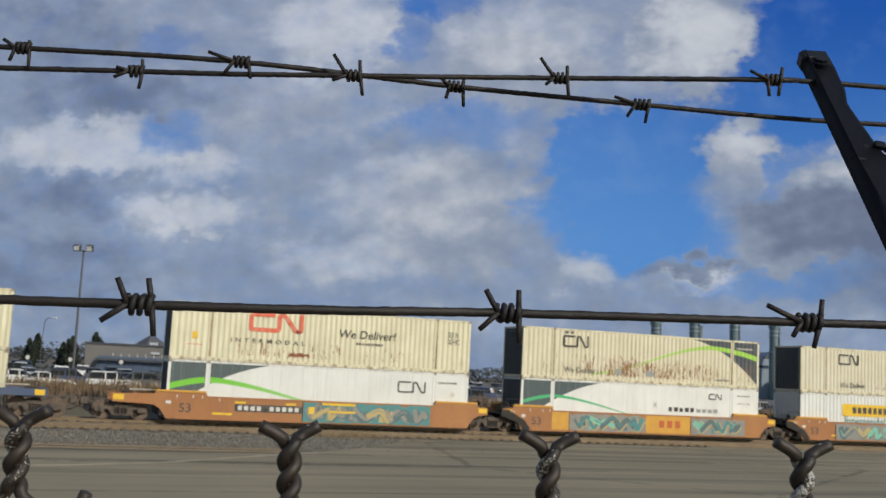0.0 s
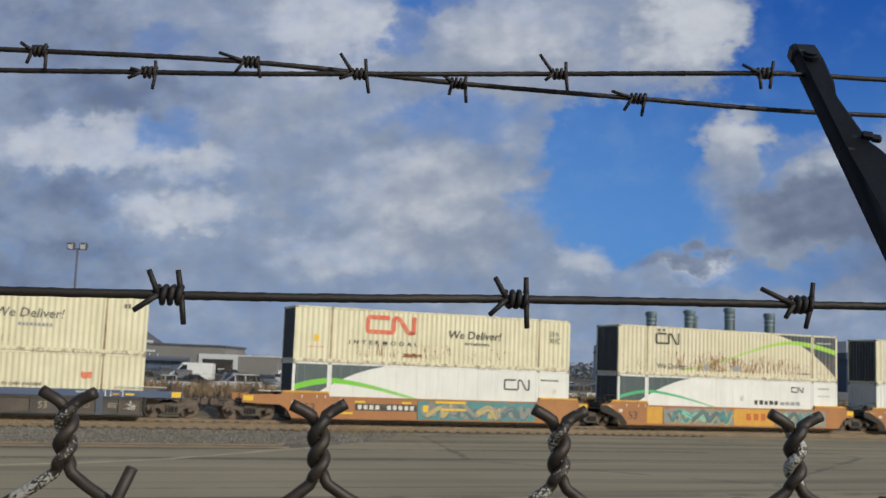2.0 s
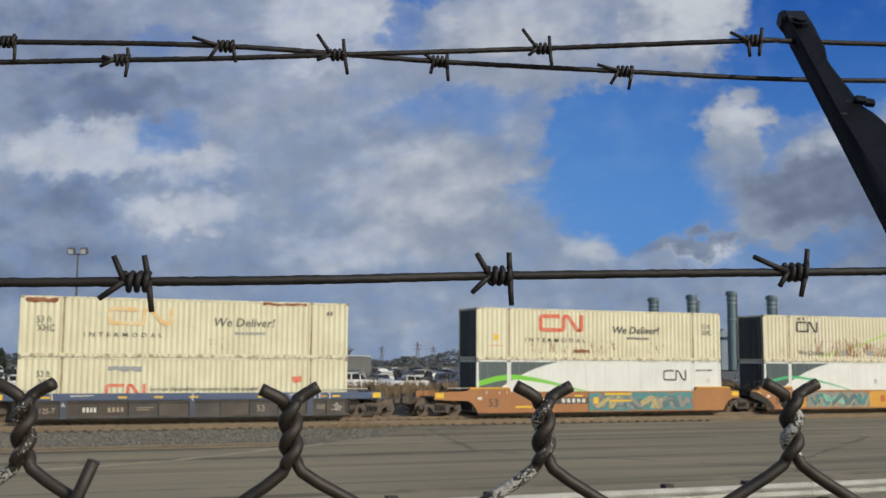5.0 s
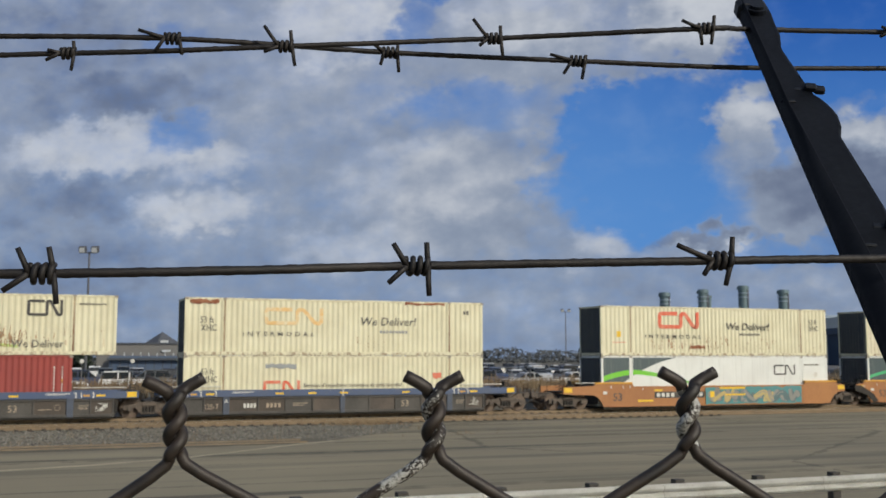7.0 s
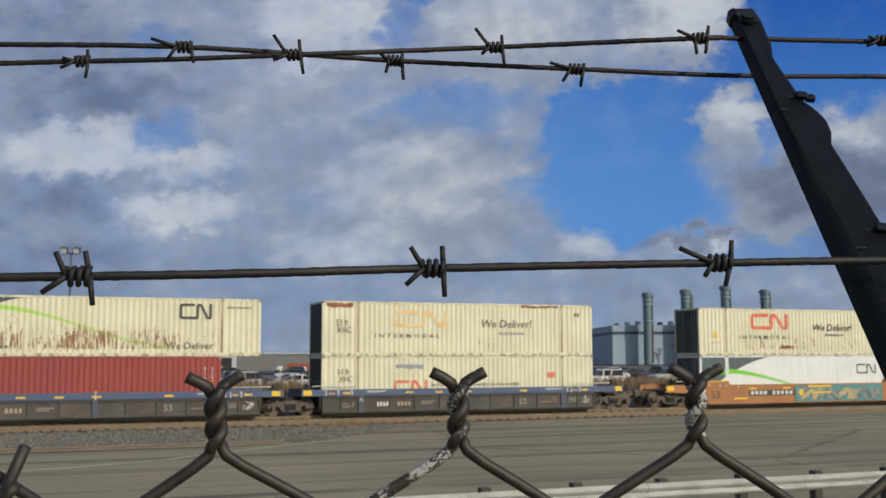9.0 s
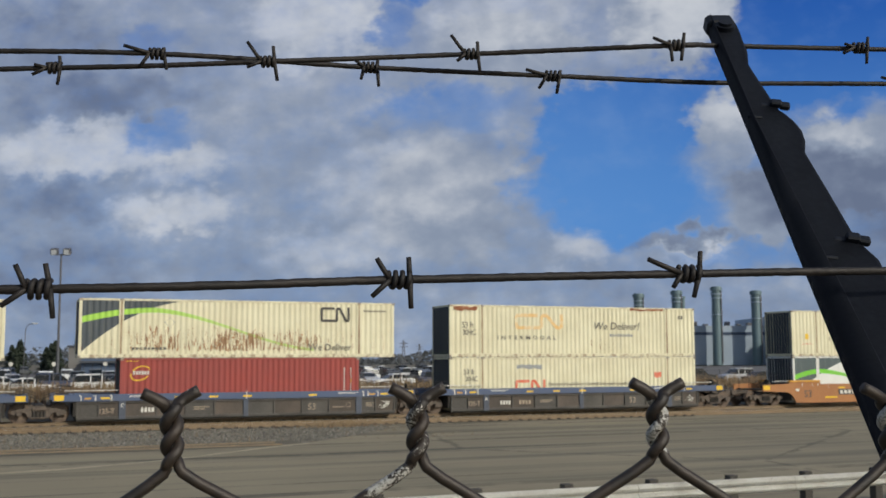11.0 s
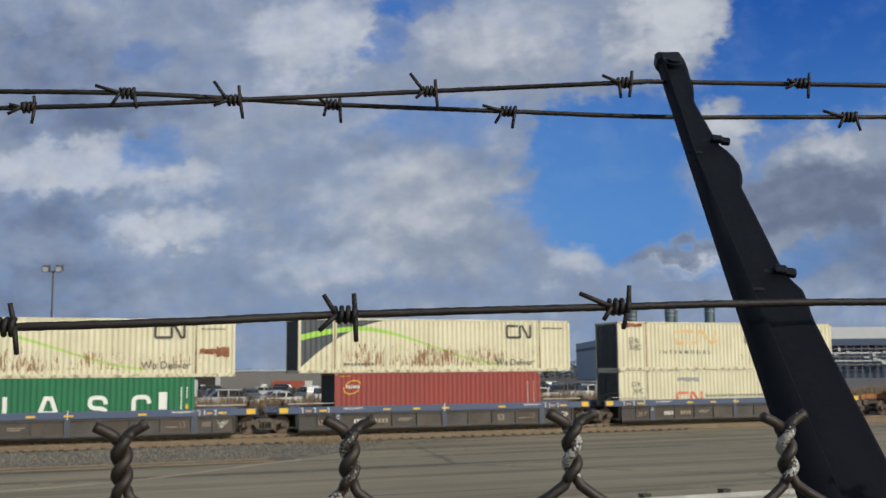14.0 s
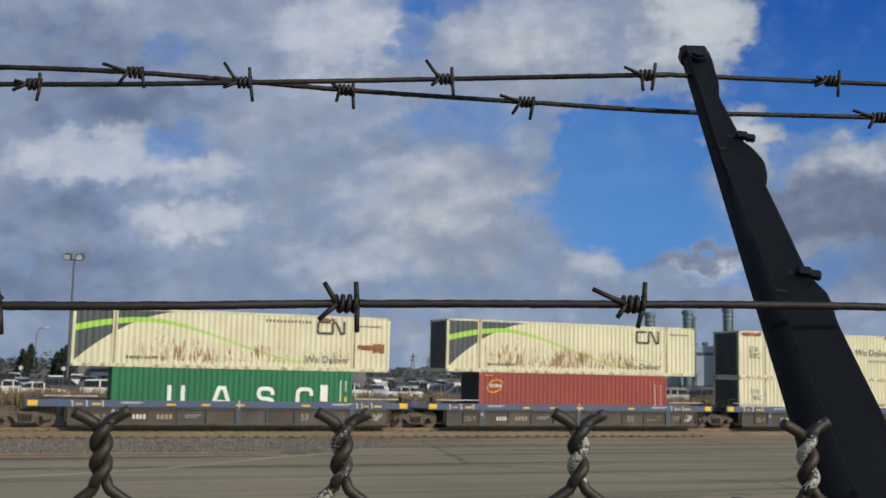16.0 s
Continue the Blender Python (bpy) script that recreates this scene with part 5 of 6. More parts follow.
def dry_grass():
    """Tufts of dry stalks on the bank, one mesh."""
    rnd = np.random.default_rng(5)
    n = 26000
    s = rnd.uniform(-45, 150, n)
    m = rnd.uniform(61.5, 82, n)
    clump = 0.55 + 0.45 * np.sin(s * 1.7 + 2.0 * np.sin(m * 0.9)) * np.sin(s * 0.43 + m * 0.31)
    base = np.interp(m, [60, 62, 66, 72, 78, 84.5], [-0.35, 0.2, 0.62, 0.78, 0.72, 0.0]) - 0.1
    h = (0.35 + 0.75 * clump) * rnd.uniform(0.6, 1.15, n)
    a = rnd.uniform(-0.6, 0.6, n)
    w = rnd.uniform(0.025, 0.07, n)
    lean = rnd.normal(0, 0.22, (n, 2))
    v = np.zeros((n, 3, 3))
    v[:, 0] = np.stack([s - w * np.cos(a), m - w * np.sin(a), base], 1)
    v[:, 1] = np.stack([s + w * np.cos(a), m + w * np.sin(a), base], 1)
    v[:, 2] = np.stack([s + lean[:, 0], m + lean[:, 1], base + h + 0.1], 1)
    me = bpy.data.meshes.new("dry_grass")
    me.from_pydata(v.reshape(-1, 3).tolist(), [], np.arange(3 * n).reshape(-1, 3).tolist())
    m_, t, p = blank("dry_grass_blades")
    geo = t.nodes.new("ShaderNodeNewGeometry")
    r = Sock(t, geo.outputs["Random Per Island"])
    col = mix(t, r, (0.085, 0.060, 0.036), (0.27, 0.195, 0.112))
    patch = noisy(t, coords(t), 0.25, 4)
    plug(t, mix(t, patch.step(0.4, 0.65), col, (0.135, 0.086, 0.052)), p.inputs["Base Color"])
    p.inputs["Roughness"].default_value = 0.9
    me.materials.append(m_)
    ob = new("dry_grass", me)
    ob.matrix_basis = yard(0, 0, 0)
    tagged(ob, "tall dry brown grass on the bank", "grass", kind="stuff")


dry_grass()


def weeds_and_stones():
    """Loose ballast beside the near track, and sparse weeds in it."""
    rnd = np.random.default_rng(8)
    n = 24000
    s, m = rnd.uniform(-26, 22, n), rnd.uniform(40.6, 49.2, n)
    edge = np.interp(s, [-160, -20, 6, 10.5, 13, 16, 18.5, 30], [38.2, 38.4, 38.8, 39.7, 42.3, 46.0, 52.6, 53.0])
    keep = m > edge + 0.15
    s, m = s[keep], m[keep]
    n = len(s)
    r = rnd.uniform(0.02, 0.052, n)
    octa = np.array([(1, 0, 0), (0, 1, 0), (-1, 0, 0), (0, -1, 0), (0, 0, 1)], float)
    tri = np.array([(0, 1, 4), (1, 2, 4), (2, 3, 4), (3, 0, 4)])
    a = rnd.uniform(0, 6.3, n)
    pts = octa[None] * (r[:, None, None] * rnd.uniform(0.6, 1.3, (n, 5, 1)))
    x = pts[..., 0] * np.cos(a)[:, None] - pts[..., 1] * np.sin(a)[:, None] + s[:, None]
    y = pts[..., 0] * np.sin(a)[:, None] + pts[..., 1] * np.cos(a)[:, None] + m[:, None]
    z = pts[..., 2] + np.interp(m, [40.2, 41.5, 49.0, 53.4], [-0.09, -0.04, -0.01, 0.02])[:, None] + GROUND
    me = bpy.data.meshes.new("ballast_stones")
    me.from_pydata(np.stack([x, y, z], -1).reshape(-1, 3).tolist(), [], (tri[None] + 5 * np.arange(n)[:, None, None]).reshape(-1, 3).tolist())
    mt, t, p = blank("loose_ballast")
    geo = t.nodes.new("ShaderNodeNewGeometry")
    plug(t, mix(t, Sock(t, geo.outputs["Random Per Island"]), (0.045, 0.043, 0.038), (0.24, 0.225, 0.195)), p.inputs["Base Color"])
    p.inputs["Roughness"].default_value = 0.9
    me.materials.append(mt)
    ob = new("ballast_stones", me)
    ob.matrix_basis = yard(0, 0, 0)
    tagged(ob, "loose grey crushed stones beside the track", "gravel", kind="stuff")
    n = 900
    pick = rnd.uniform(0, 1, n)
    s = np.where(pick < 0.6, rnd.normal(14.5, 1.1, n), rnd.uniform(-22, 18, n))
    m = np.where(pick < 0.6, rnd.normal(48.6, 0.25, n), rnd.choice([41.3, 48.7, 45.0], n) + rnd.normal(0, 0.3, n))
    h, lean = rnd.uniform(0.08, 0.38, n), rnd.normal(0, 0.09, (n, 2))
    v = np.zeros((n, 3, 3))
    v[:, 0], v[:, 1] = np.stack([s - 0.012, m, 0 * s], 1), np.stack([s + 0.012, m, 0 * s], 1)
    v[:, 2] = np.stack([s + lean[:, 0], m + lean[:, 1], h], 1)
    me = bpy.data.meshes.new("weeds")
    me.from_pydata(v.reshape(-1, 3).tolist(), [], np.arange(3 * n).reshape(-1, 3).tolist())
    me.materials.append(bpy.data.materials["dry_grass_blades"])
    ob = new("weeds", me)
    ob.matrix_basis = yard(0, 0, GROUND - 0.04)
    tagged(ob, "thin dry weeds growing in the gravel", "weeds", kind="stuff")


weeds_and_stones()


def parked_car(paint, label, tall=False, van=False):
    car = thing("parked_car", label, "van" if van else "car", group="parked cars")
    if van:
        body = [(-2.7, 0.35), (-2.7, 2.35), (-2.55, 2.45), (1.1, 2.45), (1.9, 1.35), (2.65, 1.1), (2.75, 0.45), (2.6, 0.32)]
        glass = [(0.55, 1.45), (0.55, 2.15), (1.12, 2.15), (1.68, 1.45)]
        roof = None
    elif tall:
        body = [(-2.3, 0.38), (-2.35, 0.95), (-2.2, 1.05), (1.0, 1.05), (2.1, 0.95), (2.3, 0.75), (2.3, 0.4), (2.0, 0.32), (-2.0, 0.32)]
        glass = [(-2.15, 1.04), (-1.95, 1.62), (0.15, 1.66), (0.95, 1.04)]
        roof = [(-2.0, 1.60), (-1.8, 1.72), (0.0, 1.74), (0.25, 1.63)]
    else:
        body = [(-2.25, 0.35), (-2.3, 0.85), (-1.9, 0.95), (1.0, 0.92), (2.0, 0.80), (2.25, 0.60), (2.25, 0.36), (1.9, 0.28), (-1.9, 0.28)]
        glass = [(-1.75, 0.93), (-1.05, 1.36), (0.1, 1.38), (0.95, 0.91)]
        roof = [(-1.15, 1.34), (-0.95, 1.45), (0.0, 1.46), (0.2, 1.36)]
    w = 0.95 if van else 0.88
    bm = bmesh.new()
    prism(bm, body, -w, w)
    bmesh.ops.bevel(bm, geom=[e for e in bm.edges if abs(e.verts[0].co.y - e.verts[1].co.y) < 0.01], offset=0.06, segments=2, affect="EDGES")
    part("body", bm, paint, car)
    bm = bmesh.new()
    prism(bm, glass, -w * (1.01 if van else 0.86), w * (1.01 if van else 0.86))
    part("glasshouse", bm, GLASS, car)
    if roof:
        bm = bmesh.new()
        prism(bm, roof, -w * 0.84, w * 0.84)
        part("roof", bm, paint, car)
        for x in (-0.75, 0.18):
            part("pillar", boxed(x - 0.05, x + 0.05, -w * 0.875, w * 0.875, 0.9, roof[0][1]), paint, car)
    for x in (-1.4, 1.4):
        for y in (-w + 0.08, w - 0.08):
            part("wheel", cyl(bmesh.new(), (x, y, 0.33), 0.33, 0.22, "y", 16), TYRE, car)
    return car


def car_paint(name, c):
    m, t, p = blank(name)
    n = noisy(t, coords(t), 2.0, 3)
    plug(t, mix(t, n.step(0.3, 0.7) * 0.4, c, tuple(q * 0.75 for q in c)), p.inputs["Base Color"])
    p.inputs["Roughness"].default_value, p.inputs["Coat Weight"].default_value = 0.35, 0.6
    return m


PAINTS = [("white", car_paint("white_car_paint", (0.75, 0.75, 0.74))), ("silver", car_paint("silver_car_paint", (0.42, 0.43, 0.45))),
          ("black", car_paint("black_car_paint", (0.02, 0.02, 0.022))), ("dark grey", car_paint("grey_car_paint", (0.09, 0.095, 0.10))),
          ("dark blue", car_paint("blue_car_paint", (0.03, 0.05, 0.11)))]


def parked_cars():
    protos = []
    for word, paint in PAINTS:
        protos.append(parked_car(paint, "%s saloon car parked in the lot" % word))
        protos.append(parked_car(paint, "%s tall car parked in the lot" % word, tall=True))
    rnd = random.Random(12)
    used = set()
    z = 0.02
    spots = []
    for row, n in enumerate((96, 104, 118, 126, 142, 152, 170, 186, 206, 230)):
        side_on = row in (0, 1, 4)
        gap = 5.4 if side_on else 2.75 + 0.22 * row
        lo = int(-12 - 2.0 * row) if not side_on else int(-7 - row)
        for k in range(lo, lo + (18 if side_on else 30 + row)):
            if rnd.random() < (0.72 if row < 6 else 0.6):
                spots.append((k * gap + n * 0.30, n + rnd.uniform(-.5, .5), (0 if side_on else 90) + rnd.uniform(-3, 3) + (180 if rnd.random() < .5 else 0)))
    for s, n, a in spots:
        i = rnd.choices(range(10), weights=(4, 4, 4, 4, 3, 3, 3, 4, 1, 2))[0]
        m = yard(s, n, z, a)
        if i not in used:
            used.add(i)
            protos[i].matrix_basis = m
        else:
            copy_thing(protos[i], m)
    van = parked_car(PAINTS[0][1], "white delivery van parked by the building", van=True)
    van.matrix_basis = pose(-30.8, 137, z, 0, 0, 180)


parked_cars()


def light_mast(x, y, height, label, heads=2, r=0.16, arm=0.65):
    top = thing("light_mast", label, "light mast", pose(x, y, 0.0))
    part("pole", cyl(bmesh.new(), (0, 0, height / 2), r, height, n=12, r2=r * 0.55), MAST, top, smooth=False)
    part("crossarm", boxed(-arm, arm, -0.06, 0.06, height - 0.12, height), MAST, top)
    for k in range(heads):
        q = -arm + 2 * arm * k / max(heads - 1, 1)
        bm = boxed(q - 0.36, q + 0.36, -0.35, 0.25, -0.05, 0.62, bevel=0.06)
        head = part("lamp_head", bm, MAST, top)
        head.matrix_basis = pose(0, 0, height, 18, 0, 0)
        lens = part("lens", boxed(-0.28, 0.28, -0.36, -0.345, 0.03, 0.53), PALE_WALL, head, "pale floodlight lens")
        lens.matrix_basis = pose(q, 0, 0)
    return top


light_mast(-37.55, 110, 13.9, "tall grey floodlight mast with two lamp heads")
light_mast(-18.36, 200, 8.6, "slim grey light mast with two lamp heads", r=0.12, arm=0.45)
light_mast(28.9, 260, 14.2, "distant grey light mast with two lamp heads", r=0.16, arm=0.8)


def street_lamp(x, y, h):
    top = thing("street_lamp", "thin grey street lamp with curved arm", "street lamp", pose(x, y, 0))
    part("pole", tube(bmesh.new(), smoothed([(0, 0, 0), (0.1, 0, h * 0.8), (0.35, 0, h * 0.97), (1.1, 0, h)], 5), 0.05, 8), MAST, top)
    part("lamp_head", boxed(1.0, 1.6, -0.15, 0.15, h - 0.08, h + 0.1, bevel=0.04), PALE_WALL, top)


street_lamp(-48.5, 130, 7.4)


def round_signs():
    first = None
    for x, y, z in ((-28.85, 75, 2.73), (-25.85, 75, 2.65), (-22.26, 75, 2.56)):
        m = pose(x, y, 0, 0, 0, 10)
        if first is None:
            first = thing("round_sign", "white round disc sign on a thin post", "sign", m, group="round signs")
            part("post", cyl(bmesh.new(), (0, 0, 1.4), 0.03, 2.2, n=8), MAST, first)
            part("disc", cyl(bmesh.new(), (0, -0.04, 2.65), 0.15, 0.03, "y", 20), PALE, first, "white round disc")
        else:
            copy_thing(first, m)


round_signs()


def low_building():
    top = thing("low_building", "long low grey building with slate blue front", "building", pose(0, 150, 0))
    part("wall", boxed(-49.7, -29.4, 0, 16, 0, 4.75), CONCRETE, top)
    part("parapet", boxed(-49.9, -29.2, -0.15, 16.2, 4.75, 5.0), DARK_ROOF, top)
    part("low_wing", boxed(-29.38, -22.0, 0.02, 12, 0, 3.55), CONCRETE, top)
    part("wing_parapet", boxed(-29.38, -21.9, -0.1, 12.2, 3.55, 3.75), PALE_WALL, top)
    part("blue_front", boxed(-47.5, -34.2, -1.2, -0.01, 0, 3.15), BLUE_WALL, top, "slate blue cladding front")
    for k in range(11):
        part("window_mullion", boxed(-47.2 + k * 1.2, -47.1 + k * 1.2, -1.26, -1.21, 0.1, 2.5), DARK_ROOF, top)
    part("canopy", boxed(-47.6, -34.1, -1.9, -1.2, 2.55, 2.85), DARK_ROOF, top)
    part("door_frame", boxed(-33.0, -27.5, -0.25, -0.01, 0, 3.75), PALE_WALL, top)
    # no opening is cut: a flat black plate paints the shade within
    part("doorway_shade", boxed(-32.4, -28.1, -0.35, -0.26, 0, 3.05), GRIME_AND_SHADE, top, "dark plate as the shade inside the open loading door")
    part("roof_vent", boxed(-41.5, -40.6, 3, 4, 5.0, 5.4), PALE_WALL, top)
    part("wall_sign", boxed(-40.4, -39.2, -0.2, -0.02, 3.7, 4.0), PALE_WALL, top)
    bm = bmesh.new()
    cyl(bm, (-42.6, 8, 5.85), 2.7, 1.7, n=4, r2=0.05)
    part("pyramid_roof", bm, DARK_ROOF, top, "dark pyramid roof lantern")
    for k in range(7):
        part("post_light", boxed(-45.5 + k * 1.15, -45.42 + k * 1.15, -1.0, -0.9, 3.15, 3.6), PALE_WALL, top)


low_building()


def warehouse():
    top = thing("warehouse", "flat grey brown warehouse with loading doors", "building", pose(0, 190, 0))
    part("wall", boxed(-33.5, -13.0, 0, 20, 0, 3.7), CONCRETE, top)
    part("parapet", boxed(-33.6, -12.9, -0.2, 20, 3.7, 3.95), PALE_WALL, top)
    for x in (-29.2, -27.0, -20.0):
        part("loading_door", boxed(x, x + 1.5, -0.12, -0.01, 0, 2.0), PALE, top, "white roller door")
    for k in range(2):
        tr = thing("trailer", "rust red box trailer parked by the warehouse", "trailer", pose(-28.6 + k * 5.3, 172, 0, 0, 0, 0), group="red trailers")
        part("box", boxed(0, 5.1, 0, 2.4, 0.9, 2.0 + 0.1 * k), BRICK_RED, tr)
        for x in (0.7, 1.6, 4.4):
            part("wheel", cyl(bmesh.new(), (x, 0.25, 0.45), 0.45, 0.4, "y", 14), TYRE, tr)
        part("landing_gear", boxed(3.2, 3.4, 0.3, 2.1, 0.0, 0.95), GRIME_AND_SHADE, tr)
    top = thing("office_block", "long white low building with dark flat roof", "building", pose(0, 240, 0))
    part("wall", boxed(-25, -15.5, 0, 8, 0, 2.7), PALE_WALL, top)
    part("roof", boxed(-25.6, -15.2, -0.3, 8.4, 2.7, 3.5), DARK_ROOF, top)
    for k in range(6):
        part("window", boxed(-24.3 + k * 1.5, -23.4 + k * 1.5, -0.05, -0.01, 1.0, 1.9), GLASS, top)


warehouse()


def power_plant():
    heights = ((92.2, 450, 30.6, False), (108.5, 450, 31.9, True), (125.6, 450, 33.5, False), (142.6, 450, 31.8, False))
    for x, y, h, twin in heights:
        top = thing("smokestack", "grey green steel smokestack with wider ringed top", "smokestack", pose(x, y, 0), group="smokestacks")
        part("shaft", cyl(bmesh.new(), (0, 0, h / 2), 2.0, h, n=28), STACK_SKIN, top, smooth=False)
        part("crown", cyl(bmesh.new(), (0, 0, h - 1.1), 2.55, 1.5, n=28, bevel=0.15), STACK_SKIN, top)
        for z in (h - 3.2, h - 5.0, h - 12):
            part("ring", cyl(bmesh.new(), (0, 0, z), 2.5, 0.35, n=28), PLANT_GREY, top)
        part("ladder", boxed(1.5, 1.9, -1.9, -1.5, 1, h - 2), MAST, top)
        if twin:
            part("side_pipe", cyl(bmesh.new(), (2.9, 0.5, h / 2 - 1.5), 0.8, h - 3, n=16), STACK_SKIN, top)
            part("side_crown", cyl(bmesh.new(), (2.9, 0.5, h - 3.0), 1.05, 0.9, n=16), STACK_SKIN, top)
    top = thing("power_plant", "hazy blue grey power plant halls with navy bands", "building", pose(0, 456, 0))
    part("hall", boxed(78, 148, 0, 60, 0, 13.0), PLANT_GREY, top)
    part("navy_band", boxed(77.8, 148.2, -0.3, 60, 13.0, 14.2), PLANT_BLUE, top, "navy band")
    part("upper_wall", boxed(78, 148, 0, 60, 14.2, 17.0), PLANT_GREY, top)
    for k in range(14):
        part("roof_unit", boxed(80 + k * 4.8, 81.6 + k * 4.8, 5, 9, 17.0, 17.9 + 0.5 * (k % 3)), MAST, top)
    part("tall_hall", boxed(150, 178, -6, 50, 0, 21), PLANT_GREY, top)
    part("navy_band", boxed(149.8, 178.2, -6.3, 50, 12.5, 15.3), PLANT_BLUE, top, "navy band")
    part("silo", cyl(bmesh.new(), (160.5, -12, 7), 3.2, 14, n=24), PALE_WALL, top, "pale cylindrical silo")
    part("duct_block", boxed(167, 176, -14, -6, 0, 12), PLANT_BLUE, top)
    for k in range(5):
        part("pipe_run", tube(bmesh.new(), [(150, -10 - k, 4 + 1.3 * k), (178, -10 - k, 4 + 1.3 * k)], 0.3, 8), MAST, top)
    top = thing("plant_hall", "pale grey plant hall with broad navy band and pipe racks", "building", pose(0, 402, 0))
    part("upper_wall", boxed(157, 230, 0, 40, 15.0, 19.4), PALE_WALL, top)
    part("navy_band", boxed(156.8, 230, -0.3, 40, 12.4, 15.0), PLANT_BLUE, top, "broad navy band")
    part("lower_wall", boxed(158, 230, 3, 40, 0, 12.4), PLANT_BLUE, top)
    rnd = random.Random(3)
    for k in range(24):
        x = 158.5 + k * 2.9
        part("rack_post", boxed(x, x + 0.35, -0.2, 0.2, 0, 12.4), MAST, top)
    for k in range(5):
        part("rack_pipe", tube(bmesh.new(), [(157, -0.5, 5.0 + 1.5 * k), (228, -0.5, 5.0 + 1.5 * k)], 0.28, 8), PALE_WALL if k % 2 else MAST, top)
    for k in range(40):
        x, z = rnd.uniform(158, 226), rnd.uniform(5, 11)
        part("fitting", boxed(x, x + rnd.uniform(.5, 1.4), -1.2, -0.6, z, z + rnd.uniform(.4, 1.3)), PALE_WALL, top)


power_plant()


def conifer(x, y, h, seed):
    top = thing("conifer", "dark evergreen tree with ragged pointed crown", "tree", pose(x, y, 0), group="evergreens")
    rnd = np.random.default_rng(seed)
    part("trunk", cyl(bmesh.new(), (0, 0, h * 0.45), h * 0.022, h * 0.9, n=8, r2=0.03), BARK, top)
    n = 2600
    q = rnd.uniform(0.06, 1, n) ** 0.95
    lay = 0.75 + 0.25 * np.sin(q * 40 + rnd.uniform(0, 6))
    a = rnd.uniform(0, 2 * np.pi, n)
    rad = h * 0.40 * (1 - q) ** 0.75 * lay * rnd.uniform(0.35, 1.05, n) * (1 + 0.25 * np.sin(a * 3 + seed))
    c = np.stack([rad * np.cos(a), rad * np.sin(a), q * h - rad * 0.25], 1)
    v = c[:, None] + rnd.normal(0, h * 0.032, (n, 3, 3))
    me = bpy.data.meshes.new("crown")
    me.from_pydata(v.reshape(-1, 3).tolist(), [], np.arange(3 * n).reshape(-1, 3).tolist())
    me.materials.append(NEEDLES)
    ob = new("crown", me)
    ob.parent = top


for k, (x, h) in enumerate(((-90, 5.0), (-87.2, 6.0), (-84, 6.9), (-81, 5.6), (-78.5, 6.2), (-76.2, 6.8), (-73.8, 8.0), (-71.5, 6.6), (-93, 5.2), (-96, 4.6))):
    conifer(x, 220 + (k * 7) % 11, h, k)


def bare_tree(x, y, h, seed, label):
    top = thing("bare_tree", label, "tree", pose(x, y, 0), group="bare trees")
    rnd = random.Random(seed)
    bm = bmesh.new()
    limbs = bmesh.new()

    def grow(p, d, length, r, level, target):
        q = p + d * length
        mid = (p + q) / 2 + Vector((rnd.gauss(0, 1), rnd.gauss(0, 1), 0)) * length * 0.05
        tube(target, [p, mid, q], r, 5, 0.6)
        if level == 0:
            return
        for _ in range(4 if level > 1 else 3):
            nd = (d + Vector((rnd.gauss(0, 0.5), rnd.gauss(0, 0.5), rnd.uniform(-0.05, 0.35)))).normalized()
            grow(p + d * length * rnd.uniform(0.55, 1.0), nd, length * rnd.uniform(0.55, 0.75), r * 0.55, level - 1, limbs)
    grow(Vector((0, 0, 0)), Vector((0, 0, 1)), h * 0.38, h * 0.02, 4, bm)
    part("trunk", bm, BARK, top)
    part("limbs", limbs, BARK, top)


bare_tree(-19.25, 230, 8.6, 1, "bare leafless tree beyond the parking lot")
bare_tree(70, 300, 9.0, 2, "bare leafless tree in front of the plant")
bare_tree(76, 305, 8.0, 3, "bare leafless tree in front of the plant")
bare_tree(66, 308, 7.0, 4, "bare leafless shrub in front of the plant")


def far_woods():
    rnd = np.random.default_rng(3)
    n = 22000
    x = rnd.uniform(-420, 560, n)
    y = rnd.uniform(620, 760, n)
    top = 6.0 + 2.8 * np.sin(x * 0.021) + 2.2 * np.sin(x * 0.057 + 1) + 1.4 * np.sin(x * 0.21)
    z = rnd.uniform(0, 1, n) * np.maximum(top, 3.0)
    c = np.stack([x, y, z], 1)
    v = c[:, None] + rnd.normal(0, 0.75, (n, 3, 3)) * np.array([1.6, 1.0, 1.0])
    me = bpy.data.meshes.new("far_woods")
    me.from_pydata(v.reshape(-1, 3).tolist(), [], np.arange(3 * n).reshape(-1, 3).tolist())
    me.materials.append(WOODS)
    ob = new("far_woods", me)
    tagged(ob, "dark hazy line of distant woods on the horizon", "woods", kind="stuff")


far_woods()


def lot_fence():
    top = thing("lot_fence", "thin grey wire fence with posts along the parking lot", "fence", yard(0, 83.0, 0.0))
    for k in range(60):
        x = -50 + k * 3.2
        part("post", cyl(bmesh.new(), (x, 0, 0.95), 0.04, 1.9, n=6), MAST, top)
    for z in (0.6, 1.15, 1.8):
        part("wire", tube(bmesh.new(), [(-50, 0, z), (138.8, 0, z)], 0.012, 4), MAST, top)


lot_fence()


